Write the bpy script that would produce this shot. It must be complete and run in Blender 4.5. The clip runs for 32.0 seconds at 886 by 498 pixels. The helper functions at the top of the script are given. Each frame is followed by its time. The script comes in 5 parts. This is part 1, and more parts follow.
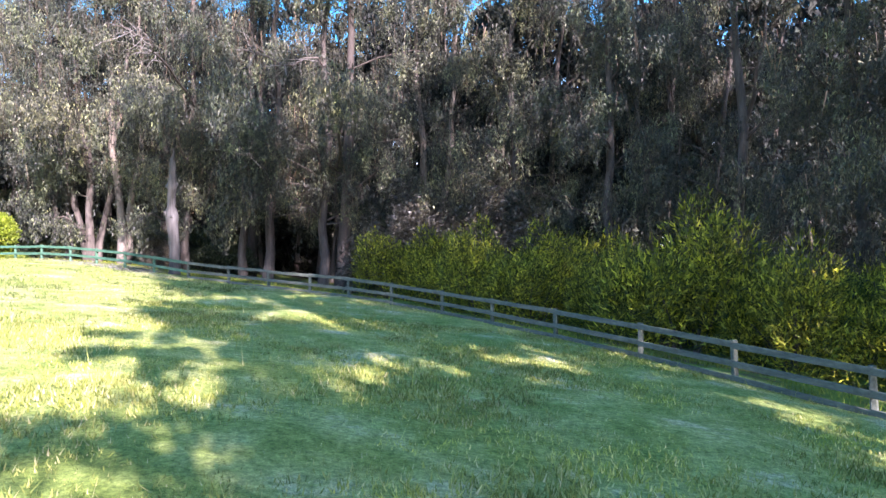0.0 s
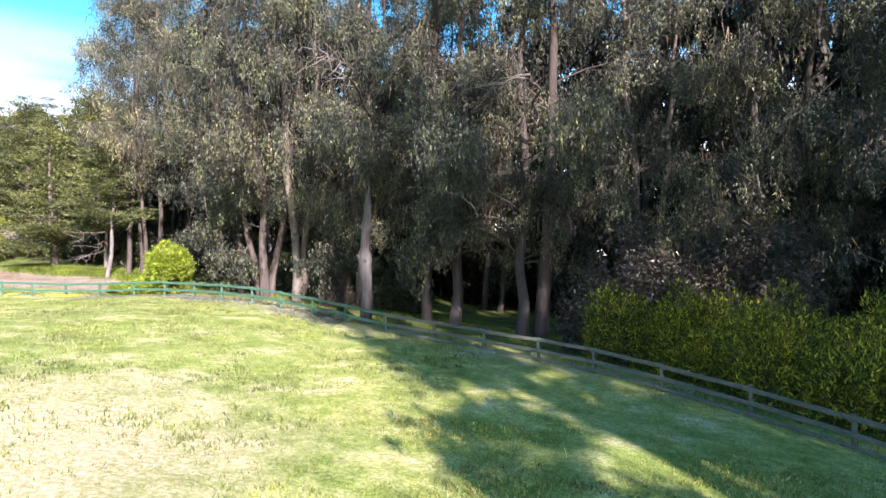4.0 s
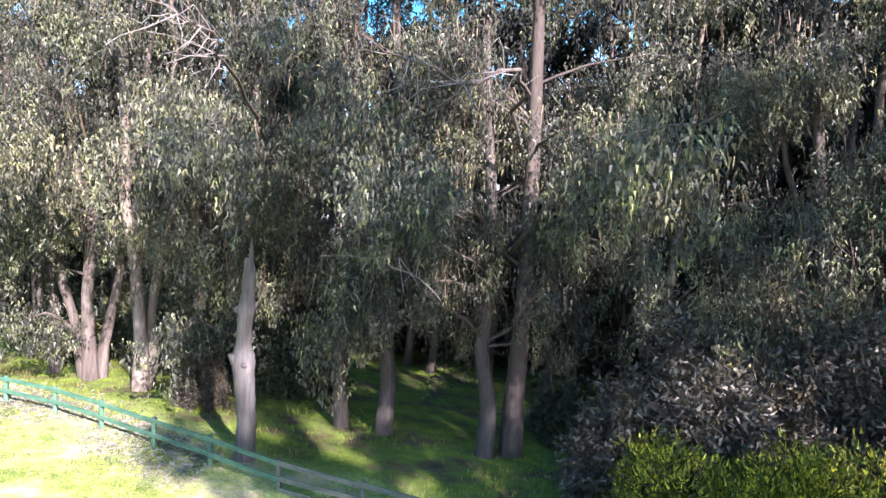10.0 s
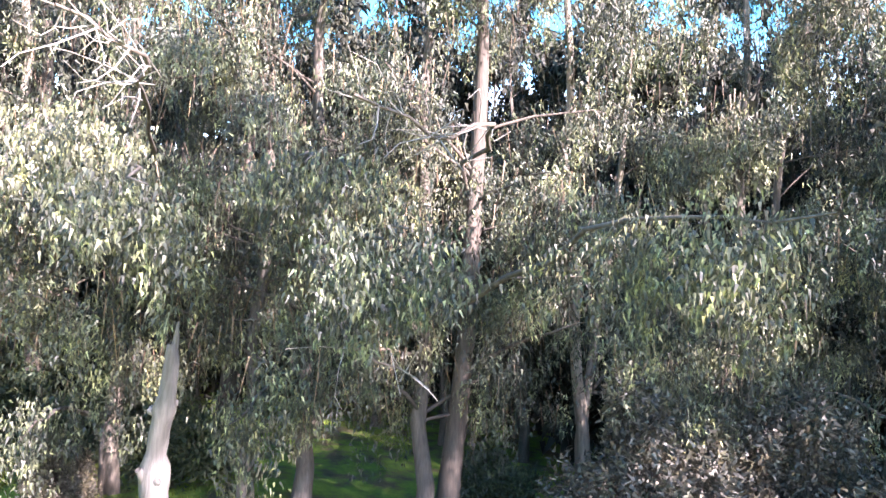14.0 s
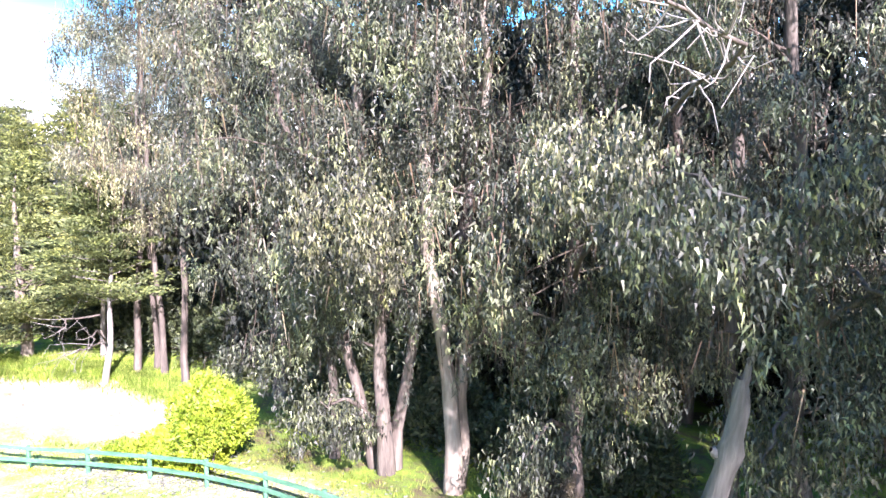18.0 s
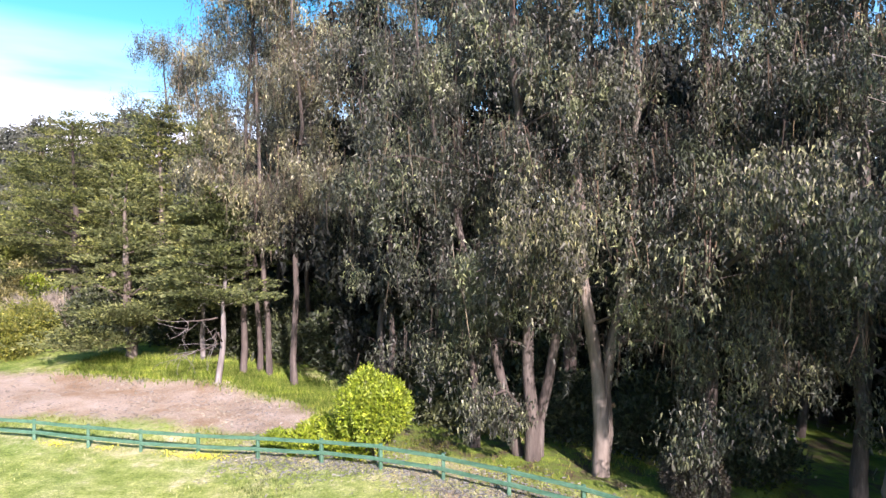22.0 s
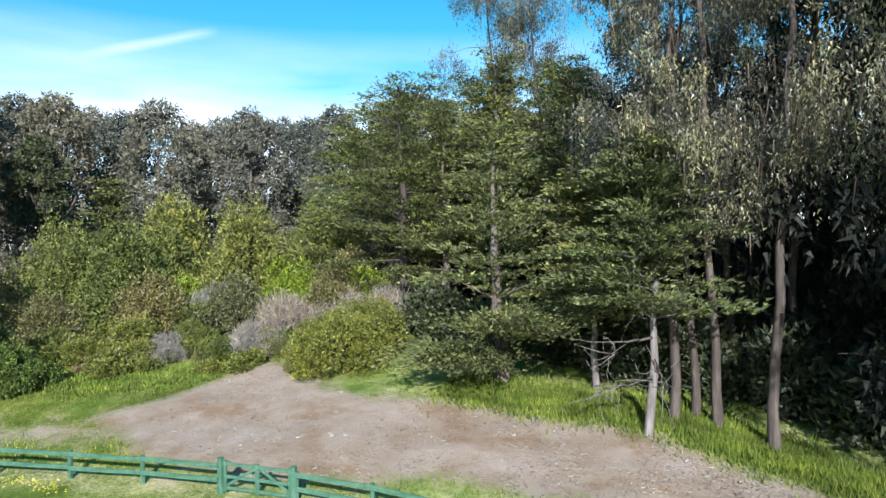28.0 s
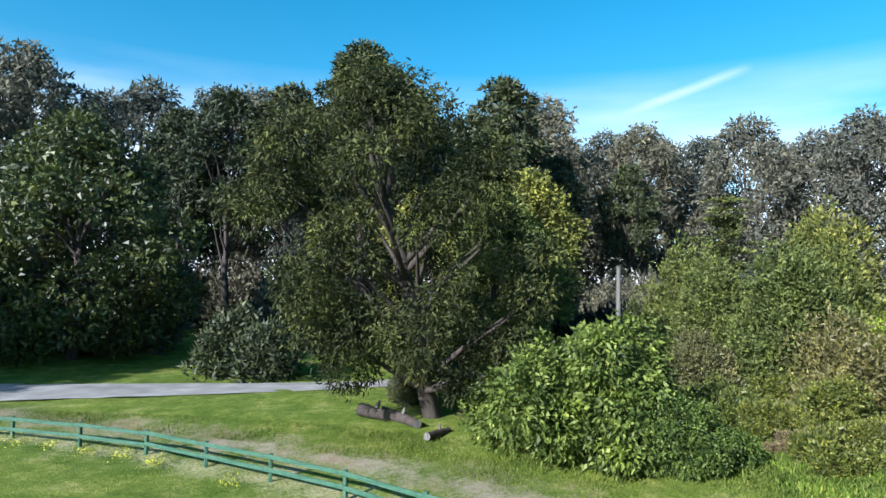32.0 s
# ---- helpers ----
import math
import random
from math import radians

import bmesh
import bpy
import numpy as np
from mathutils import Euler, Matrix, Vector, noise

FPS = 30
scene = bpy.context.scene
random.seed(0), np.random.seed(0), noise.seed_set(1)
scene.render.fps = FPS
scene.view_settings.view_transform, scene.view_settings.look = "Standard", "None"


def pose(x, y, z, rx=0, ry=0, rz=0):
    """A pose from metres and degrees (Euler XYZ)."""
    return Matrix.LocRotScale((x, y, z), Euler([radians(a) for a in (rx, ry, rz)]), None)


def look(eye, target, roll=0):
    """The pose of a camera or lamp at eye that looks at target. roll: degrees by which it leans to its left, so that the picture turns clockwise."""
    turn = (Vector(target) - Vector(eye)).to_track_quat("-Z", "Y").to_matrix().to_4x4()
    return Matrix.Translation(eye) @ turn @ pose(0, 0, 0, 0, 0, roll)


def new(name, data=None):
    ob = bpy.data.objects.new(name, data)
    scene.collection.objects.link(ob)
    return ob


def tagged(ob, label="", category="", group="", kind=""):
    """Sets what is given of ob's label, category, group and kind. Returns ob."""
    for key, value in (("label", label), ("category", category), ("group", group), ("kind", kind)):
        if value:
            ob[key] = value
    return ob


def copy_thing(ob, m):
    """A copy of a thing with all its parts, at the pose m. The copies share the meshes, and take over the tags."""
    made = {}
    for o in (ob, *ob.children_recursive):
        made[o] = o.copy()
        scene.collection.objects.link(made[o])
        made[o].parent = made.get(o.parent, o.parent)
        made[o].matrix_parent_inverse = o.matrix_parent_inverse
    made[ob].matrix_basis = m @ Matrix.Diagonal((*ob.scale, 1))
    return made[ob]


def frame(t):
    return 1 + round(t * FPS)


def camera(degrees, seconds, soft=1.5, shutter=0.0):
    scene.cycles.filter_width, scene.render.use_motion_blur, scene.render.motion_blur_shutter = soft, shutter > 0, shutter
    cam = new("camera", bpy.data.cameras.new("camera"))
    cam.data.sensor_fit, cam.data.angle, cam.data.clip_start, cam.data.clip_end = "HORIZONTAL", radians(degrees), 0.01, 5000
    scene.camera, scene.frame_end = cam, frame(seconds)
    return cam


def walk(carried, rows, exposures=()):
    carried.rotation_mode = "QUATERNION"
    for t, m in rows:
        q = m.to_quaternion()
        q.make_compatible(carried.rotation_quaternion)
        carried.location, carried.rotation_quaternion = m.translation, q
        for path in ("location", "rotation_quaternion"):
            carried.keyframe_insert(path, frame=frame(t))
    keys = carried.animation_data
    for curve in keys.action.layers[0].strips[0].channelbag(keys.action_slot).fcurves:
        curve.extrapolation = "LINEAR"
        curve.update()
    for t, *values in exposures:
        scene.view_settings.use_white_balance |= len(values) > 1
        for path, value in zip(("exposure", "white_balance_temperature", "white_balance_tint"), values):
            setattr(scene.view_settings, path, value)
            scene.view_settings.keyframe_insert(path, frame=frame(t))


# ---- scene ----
cam = camera(69.8, 32.0)
PATH = [
    (0, (0.051, -0.018, 3.929), (0.019, 1.982, 3.979), -0.7),
    (0.5, (-0.342, 0.946, 4.125), (-0.385, 2.944, 4.191), -0.6),
    (1, (-1.130, 1.512, 4.561), (-1.161, 3.511, 4.624), -0.4),
    (1.5, (-1.821, 2.012, 5.031), (-1.842, 4.011, 5.087), -0.3),
    (2, (-2.485, 2.549, 5.385), (-2.513, 4.548, 5.439), -0.3),
    (2.5, (-4.025, 3.131, 5.712), (-4.224, 5.120, 5.757), -0.5),
    (3, (-5.433, 3.225, 6.151), (-5.775, 5.195, 6.180), -0.6),
    (3.5, (-5.852, 3.786, 6.471), (-6.206, 5.754, 6.500), -0.5),
    (4, (-6.152, 4.497, 6.838), (-6.496, 6.467, 6.863), -0.4),
    (4.5, (-6.473, 5.355, 6.963), (-6.812, 7.326, 6.995), -0.3),
    (6.5, (-7.044, 9.582, 8.645), (-7.422, 11.546, 8.610), -1.7),
    (7, (-7.246, 10.552, 8.847), (-7.644, 12.512, 8.814), -1.6),
    (7.5, (-7.402, 11.573, 9.010), (-7.818, 13.529, 8.983), -1.5),
    (8, (-7.757, 12.480, 9.221), (-8.164, 14.438, 9.193), -1.3),
    (8.5, (-8.037, 13.463, 9.468), (-8.393, 15.431, 9.440), -0.9),
    (9, (-8.261, 14.269, 9.721), (-8.500, 16.255, 9.695), -0.3),
    (9.5, (-8.782, 15.003, 9.946), (-8.902, 16.999, 9.925), 0.2),
    (10, (-9.212, 15.695, 10.225), (-9.231, 17.695, 10.208), 0.6),
    (10.5, (-9.688, 16.369, 10.525), (-9.623, 18.368, 10.508), 1.0),
    (11, (-10.190, 17.235, 10.861), (-10.112, 19.234, 10.836), 1.0),
    (11.5, (-10.556, 17.653, 11.086), (-10.462, 19.651, 11.060), 0.7),
    (12, (-10.752, 17.967, 11.242), (-10.583, 19.960, 11.232), 1.0),
    (12.5, (-11.170, 18.139, 11.351), (-10.869, 20.116, 11.362), 1.3),
    (13, (-11.639, 18.190, 11.464), (-11.217, 20.145, 11.488), 1.4),
    (13.5, (-12.163, 18.240, 11.641), (-11.670, 20.179, 11.664), 1.3),
    (15.5, (-14.525, 20.107, 11.906), (-13.943, 22.019, 11.979), 1.3),
    (16, (-14.972, 20.481, 12.196), (-14.347, 22.381, 12.241), 1.1),
    (16.5, (-15.704, 20.918, 12.246), (-15.310, 22.879, 12.262), 0.2),
    (17, (-17.092, 21.185, 12.160), (-16.899, 23.176, 12.175), -0.7),
    (17.5, (-17.409, 21.173, 12.610), (-17.568, 23.165, 12.547), -1.3),
    (18, (-17.998, 20.793, 12.507), (-18.359, 22.759, 12.472), -1.3),
    (18.5, (-18.395, 20.348, 12.413), (-18.815, 22.303, 12.406), -0.7),
    (19, (-18.733, 19.979, 12.490), (-19.095, 21.945, 12.495), -0.6),
    (19.5, (-19.319, 19.376, 12.546), (-19.652, 21.348, 12.557), -0.4),
    (20, (-20.119, 18.571, 12.465), (-20.482, 20.538, 12.490), -0.1),
    (20.5, (-20.936, 17.873, 12.482), (-21.294, 19.840, 12.505), -0.1),
    (21, (-21.981, 17.177, 12.332), (-22.334, 19.146, 12.368), -0.1),
    (21.5, (-22.809, 17.349, 12.210), (-23.155, 19.319, 12.244), -0.1),
    (22, (-23.528, 17.221, 12.240), (-23.841, 19.197, 12.262), -0.5),
    (22.5, (-24.315, 16.972, 12.288), (-24.622, 18.949, 12.302), -0.7),
    (23, (-25.257, 16.644, 12.405), (-25.568, 18.619, 12.405), -1.2),
    (23.5, (-26.163, 16.534, 12.613), (-26.461, 18.511, 12.593), -1.8),
    (24, (-27.043, 16.467, 12.403), (-27.335, 18.446, 12.393), -1.6),
    (24.5, (-28.010, 16.593, 12.463), (-28.299, 18.572, 12.449), -1.8),
    (26.5, (-31.487, 20.627, 13.054), (-31.875, 22.589, 13.004), -1.9),
    (27, (-32.903, 22.064, 12.831), (-33.415, 23.997, 12.792), -1.8),
    (27.5, (-35.470, 24.512, 12.209), (-36.190, 26.378, 12.203), -1.0),
    (28, (-36.310, 26.017, 12.410), (-37.295, 27.757, 12.397), -0.9),
    (28.5, (-38.059, 27.095, 12.168), (-39.221, 28.722, 12.175), -0.8),
    (29, (-39.480, 27.872, 11.859), (-40.787, 29.385, 11.883), -0.5),
    (29.5, (-41.343, 28.927, 11.718), (-42.827, 30.267, 11.762), -0.2),
    (30, (-43.574, 29.609, 11.512), (-45.217, 30.748, 11.581), -0.6),
    (30.5, (-45.799, 29.816, 11.361), (-47.576, 30.730, 11.453), -0.6),
    (31, (-47.135, 29.299, 11.456), (-49.000, 30.015, 11.560), -0.1),
    (31.5, (-48.697, 28.623, 11.598), (-50.603, 29.218, 11.713), 0.8),
    (32, (-49.729, 27.998, 11.771), (-51.656, 28.519, 11.885), 1.0),
]
EXPOSURES = [(0, 2.4, 6050, 42), (1, 2.48, 6050, 42), (2, 2.42, 6050, 42), (3, 2.15, 6350, 34), (4, 1.75, 6350, 33), (7, 1.75, 6450, 32), (8.5, 1.82, 6350, 33), (10, 2.5, 6150, 36), (11.5, 3.18, 6200, 36), (13, 3.58, 6350, 37), (16, 3.65, 6400, 37), (18, 2.9, 6000, 35), (20, 2.03, 6100, 35), (22, 1.6, 6400, 36), (24, 1.3, 6450, 34), (27, 1.15, 6200, 24), (28.5, 0.9, 5650, 14), (30, 0.8, 5450, 13), (32, 0.95, 5580, 13)]
walk(cam, [(t, look(eye, target, roll)) for t, eye, target, roll in PATH], EXPOSURES)

# ---- sky and sun ----
SUN_AZ, SUN_EL = math.atan2(-0.866, 0.5), radians(28)
to_sun = Vector((math.cos(SUN_AZ) * math.cos(SUN_EL), math.sin(SUN_AZ) * math.cos(SUN_EL), math.sin(SUN_EL)))
world = bpy.data.worlds.new("sky")
scene.world = world
world.use_nodes = True
wn, wl = world.node_tree.nodes, world.node_tree.links
bg = wn["Background"]
sky = wn.new("ShaderNodeTexSky")
sky.sky_type, sky.sun_disc = "NISHITA", False
sky.sun_elevation, sky.sun_rotation = SUN_EL, math.atan2(to_sun.x, to_sun.y)
sky.air_density, sky.dust_density, sky.ozone_density = 1.0, 0.6, 2.0
hue = wn.new("ShaderNodeHueSaturation")
hue.inputs["Saturation"].default_value, hue.inputs["Hue"].default_value = 1.42, 0.472
wl.new(sky.outputs["Color"], hue.inputs["Color"])
# thin high cloud, thicker towards the horizon
wc = wn.new("ShaderNodeTexCoord")
wm = wn.new("ShaderNodeMapping")
wm.inputs["Scale"].default_value = (1.5, 1.5, 9.0)
wl.new(wc.outputs["Generated"], wm.inputs["Vector"])
wt = wn.new("ShaderNodeTexNoise")
wt.inputs["Scale"].default_value, wt.inputs["Detail"].default_value = 1.6, 6
wl.new(wm.outputs["Vector"], wt.inputs["Vector"])
sep = wn.new("ShaderNodeSeparateXYZ")
wl.new(wc.outputs["Generated"], sep.inputs[0])
low = wn.new("ShaderNodeMapRange")
low.inputs["From Min"].default_value, low.inputs["From Max"].default_value = 0.32, 0.15
wl.new(sep.outputs["Z"], low.inputs["Value"])
mul = wn.new("ShaderNodeMath")
mul.operation = "MULTIPLY_ADD"
wl.new(wt.outputs["Fac"], mul.inputs[0])
mul.inputs[1].default_value = 2.6
mul.inputs[2].default_value = -0.75
mul2 = wn.new("ShaderNodeMath")
mul2.operation, mul2.use_clamp = "MULTIPLY", True
wl.new(mul.outputs[0], mul2.inputs[0])
wl.new(low.outputs[0], mul2.inputs[1])
wmix = wn.new("ShaderNodeMix")
wmix.data_type = "RGBA"
wl.new(mul2.outputs[0], wmix.inputs[0])
wl.new(hue.outputs["Color"], wmix.inputs[6])
wmix.inputs[7].default_value = (8.5, 8.5, 8.4, 1)
def dot_with(v):
    d = wn.new("ShaderNodeVectorMath")
    d.operation = "DOT_PRODUCT"
    wl.new(wc.outputs["Generated"], d.inputs[0])
    d.inputs[1].default_value = v
    return d.outputs["Value"]


def sky_range(value, a, b, lo=0.0, hi=1.0):
    r = wn.new("ShaderNodeMapRange")
    for name, v in (("From Min", a), ("From Max", b), ("To Min", lo), ("To Max", hi)):
        r.inputs[name].default_value = v
    wl.new(value, r.inputs["Value"])
    return r.outputs["Result"]


def sky_math(op, a, b):
    m = wn.new("ShaderNodeMath")
    m.operation = op
    wl.new(a, m.inputs[0])
    if isinstance(b, (int, float)):
        m.inputs[1].default_value = b
    else:
        wl.new(b, m.inputs[1])
    return m.outputs[0]


# one thin streak of cirrus in the west
across = sky_math("ABSOLUTE", dot_with((-0.0491, 0.3936, -0.9180)), 0.0)
streak = sky_math("MULTIPLY", sky_range(across, 0.009, 0.0), sky_range(dot_with((-0.7764, 0.5631, 0.2830)), 0.9955, 0.9995))
streak = sky_math("MULTIPLY", streak, sky_range(wt.outputs["Fac"], 0.3, 0.65, 0.1, 0.5))
wisp = wn.new("ShaderNodeMix")
wisp.data_type = "RGBA"
wl.new(streak, wisp.inputs[0])
wl.new(wmix.outputs[2], wisp.inputs[6])
wisp.inputs[7].default_value = (7.5, 7.6, 7.6, 1)
wl.new(wisp.outputs[2], bg.inputs["Color"])
bg.inputs["Strength"].default_value = 0.1
sun = new("sun", bpy.data.lights.new("sun", "SUN"))
sun.data.energy, sun.data.angle, sun.data.color = 5.0, radians(0.6), (1.0, 0.94, 0.84)
sun.matrix_world = look(to_sun * 100, (0, 0, 0))


# ---- materials ----
def ramp(nodes, stops):
    r = nodes.new("ShaderNodeValToRGB")
    while len(r.color_ramp.elements) < len(stops):
        r.color_ramp.elements.new(0.5)
    for e, (p, c) in zip(r.color_ramp.elements, stops):
        e.position, e.color = p, (*c, 1)
    return r


def noise_tex(nodes, links, scale, detail=4, coord="Object", stretch=None, rough=0.55):
    n = nodes.new("ShaderNodeTexNoise")
    n.inputs["Scale"].default_value, n.inputs["Detail"].default_value, n.inputs["Roughness"].default_value = scale, detail, rough
    c = nodes.new("ShaderNodeTexCoord")
    if stretch:
        m = nodes.new("ShaderNodeMapping")
        m.inputs["Scale"].default_value = stretch
        links.new(c.outputs[coord], m.inputs["Vector"])
        links.new(m.outputs["Vector"], n.inputs["Vector"])
    else:
        links.new(c.outputs[coord], n.inputs["Vector"])
    return n


def blend(nodes, links, a, b, fac, mode="MIX"):
    m = nodes.new("ShaderNodeMix")
    m.data_type, m.blend_type = "RGBA", mode
    for sock, v in ((m.inputs[6], a), (m.inputs[7], b), (m.inputs[0], fac)):
        if isinstance(v, (int, float)):
            sock.default_value = v
        elif isinstance(v, tuple):
            sock.default_value = (*v, 1)
        else:
            links.new(v, sock)
    return m.outputs[2]


def material(name):
    m = bpy.data.materials.new(name)
    m.use_nodes = True
    return m, m.node_tree.nodes, m.node_tree.links, m.node_tree.nodes["Principled BSDF"]


def leaf_material(name, stops, rough=0.5, passing=0.25, spec=0.5, clump=((0.62, 0.62, 0.62), (0.95, 0.95, 0.95), (1.5, 1.45, 1.1))):
    """Leaves, each a little different in colour, and a little light coming through them."""
    m, n, l, b = material(name)
    g = n.new("ShaderNodeNewGeometry")
    r = ramp(n, stops)
    l.new(g.outputs["Random Per Island"], r.inputs["Fac"])
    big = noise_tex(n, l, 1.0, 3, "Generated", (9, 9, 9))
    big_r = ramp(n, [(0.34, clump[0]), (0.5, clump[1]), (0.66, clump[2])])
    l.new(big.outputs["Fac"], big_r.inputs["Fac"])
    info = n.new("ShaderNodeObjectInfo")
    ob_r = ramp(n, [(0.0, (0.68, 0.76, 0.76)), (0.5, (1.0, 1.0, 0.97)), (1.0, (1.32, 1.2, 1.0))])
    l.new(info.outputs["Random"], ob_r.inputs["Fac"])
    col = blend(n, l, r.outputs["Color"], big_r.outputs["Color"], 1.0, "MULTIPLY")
    col = blend(n, l, col, ob_r.outputs["Color"], 1.0, "MULTIPLY")
    l.new(col, b.inputs["Base Color"])
    b.inputs["Roughness"].default_value = rough
    b.inputs["Specular IOR Level"].default_value = spec
    t = n.new("ShaderNodeBsdfTranslucent")
    l.new(col, t.inputs["Color"])
    x = n.new("ShaderNodeMixShader")
    x.inputs[0].default_value = passing
    l.new(b.outputs[0], x.inputs[1])
    l.new(t.outputs[0], x.inputs[2])
    l.new(x.outputs[0], n["Material Output"].inputs["Surface"])
    return m


def bark_material(name, stops, scale=3.0, stretch=(1, 1, 0.15), bump=0.4, rough=0.85):
    m, n, l, b = material(name)
    t = noise_tex(n, l, scale, 6, "Object", stretch, 0.65)
    r = ramp(n, stops)
    l.new(t.outputs["Fac"], r.inputs["Fac"])
    f = noise_tex(n, l, scale * 6, 4, "Object", stretch)
    f_r = ramp(n, [(0.3, (0.65, 0.65, 0.65)), (0.65, (1.1, 1.1, 1.1))])
    l.new(f.outputs["Fac"], f_r.inputs["Fac"])
    l.new(blend(n, l, r.outputs["Color"], f_r.outputs["Color"], 1.0, "MULTIPLY"), b.inputs["Base Color"])
    b.inputs["Roughness"].default_value = rough
    p = n.new("ShaderNodeBump")
    p.inputs["Strength"].default_value, p.inputs["Distance"].default_value = bump, 0.05
    l.new(f.outputs["Fac"], p.inputs["Height"])
    l.new(p.outputs["Normal"], b.inputs["Normal"])
    return m


# The clump tints put sunlit sprays and shaded gaps into the leaf colour.
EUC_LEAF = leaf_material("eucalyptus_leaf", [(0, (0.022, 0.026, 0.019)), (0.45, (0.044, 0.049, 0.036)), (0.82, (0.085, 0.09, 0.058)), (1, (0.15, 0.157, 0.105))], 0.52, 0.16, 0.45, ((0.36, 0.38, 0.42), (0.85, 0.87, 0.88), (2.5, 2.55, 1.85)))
# Brighter copy of the gum leaf: sun on the high crowns is in its colour.
SUNLIT_LEAF = leaf_material("sunlit_eucalyptus_leaf", [(0, (0.038, 0.042, 0.03)), (0.45, (0.075, 0.08, 0.058)), (0.82, (0.135, 0.142, 0.1)), (1, (0.23, 0.235, 0.175))], 0.42, 0.2, 0.45, ((0.4, 0.42, 0.45), (0.85, 0.87, 0.88), (2.1, 2.1, 1.6)))
# Near-black gum leaf: the deep grove's shade is mixed into its colour.
SHADED_GUM_LEAF = leaf_material("shaded_grove_leaf", [(0, (0.011, 0.013, 0.011)), (0.6, (0.021, 0.024, 0.02)), (1, (0.05, 0.053, 0.042))], 0.6, 0.08, 0.2, ((0.4, 0.42, 0.45), (0.85, 0.87, 0.88), (1.7, 1.7, 1.4)))
STRIP = leaf_material("hanging_bark_strip", [(0, (0.035, 0.026, 0.022)), (0.6, (0.08, 0.06, 0.05)), (1, (0.2, 0.16, 0.13))], 0.9, 0.0, 0.1)
GREY_LEAF = leaf_material("glaucous_leaf", [(0, (0.024, 0.023, 0.02)), (0.75, (0.05, 0.048, 0.042)), (1, (0.15, 0.15, 0.148))], 0.45, 0.08, 0.3)
GORSE_LEAF = leaf_material("broom_leaf", [(0, (0.03, 0.04, 0.009)), (0.5, (0.13, 0.15, 0.018)), (1, (0.52, 0.51, 0.05))], 0.6, 0.32, 0.3, ((0.4, 0.45, 0.5), (0.95, 0.97, 0.95), (1.7, 1.6, 1.1)))
CYPRESS_LEAF = leaf_material("cypress_leaf", [(0, (0.034, 0.047, 0.018)), (0.6, (0.086, 0.108, 0.035)), (1, (0.21, 0.23, 0.078))], 0.65, 0.15, 0.3)
# Lighter cypress leaf for the front trees, with their sunlight in the colour.
SWEEP_LEAF = leaf_material("sunlit_cypress_leaf", [(0, (0.045, 0.06, 0.024)), (0.6, (0.1, 0.122, 0.045)), (1, (0.21, 0.23, 0.09))], 0.65, 0.15, 0.3)
LIME_LEAF = leaf_material("lime_green_leaf", [(0, (0.11, 0.165, 0.012)), (0.6, (0.22, 0.31, 0.022)), (1, (0.4, 0.47, 0.05))], 0.55, 0.35)
SHRUB_LEAF = leaf_material("shrub_leaf", [(0, (0.047, 0.07, 0.014)), (0.55, (0.108, 0.138, 0.026)), (1, (0.235, 0.25, 0.055))], 0.55, 0.25)
OLIVE_LEAF = leaf_material("olive_shrub_leaf", [(0, (0.055, 0.06, 0.025)), (0.55, (0.12, 0.125, 0.05)), (1, (0.23, 0.225, 0.1))], 0.55, 0.2)
ACACIA_LEAF = leaf_material("acacia_leaf", [(0, (0.075, 0.095, 0.022)), (0.55, (0.15, 0.175, 0.045)), (1, (0.29, 0.3, 0.1))], 0.6, 0.25, 0.25)
RUST_LEAF = leaf_material("rusty_scrub_leaf", [(0, (0.07, 0.055, 0.035)), (0.5, (0.15, 0.12, 0.075)), (1, (0.26, 0.24, 0.12))], 0.7, 0.15)
BROAD_LEAF = leaf_material("broad_green_leaf", [(0, (0.05, 0.08, 0.016)), (0.6, (0.125, 0.175, 0.036)), (1, (0.25, 0.3, 0.085))], 0.55, 0.22, 0.25, ((0.45, 0.5, 0.5), (0.9, 0.92, 0.9), (1.5, 1.45, 1.1)))
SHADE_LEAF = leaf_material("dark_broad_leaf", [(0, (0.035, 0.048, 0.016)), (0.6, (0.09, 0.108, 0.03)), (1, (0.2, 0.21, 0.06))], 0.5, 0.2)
WILLOW_LEAF = leaf_material("olive_leaf", [(0, (0.029, 0.036, 0.014)), (0.55, (0.069, 0.078, 0.030)), (1, (0.155, 0.162, 0.060))], 0.6, 0.22, 0.15, ((0.45, 0.47, 0.5), (0.88, 0.88, 0.85), (1.9, 1.75, 1.3)))
PINE_LEAF = leaf_material("pine_needle", [(0, (0.02, 0.032, 0.015)), (0.7, (0.045, 0.06, 0.025)), (1, (0.09, 0.11, 0.045))], 0.6, 0.1)
# Paler, flatter gum leaf: the haze of distance is mixed into the colour.
HAZED_LEAF = leaf_material("hazed_eucalyptus_leaf", [(0, (0.072, 0.075, 0.06)), (0.6, (0.132, 0.136, 0.108)), (1, (0.21, 0.21, 0.176))], 0.8, 0.25, 0.05, ((0.55, 0.58, 0.62), (0.95, 0.96, 0.97), (1.45, 1.42, 1.3)))
TWIG = leaf_material("dry_twig", [(0, (0.13, 0.118, 0.105)), (1, (0.3, 0.285, 0.26))], 0.8, 0.05)
GRASS_BLADE = leaf_material("grass_blade", [(0, (0.165, 0.215, 0.05)), (0.6, (0.31, 0.345, 0.1)), (0.9, (0.45, 0.45, 0.19)), (1, (0.6, 0.55, 0.33))], 0.6, 0.35)
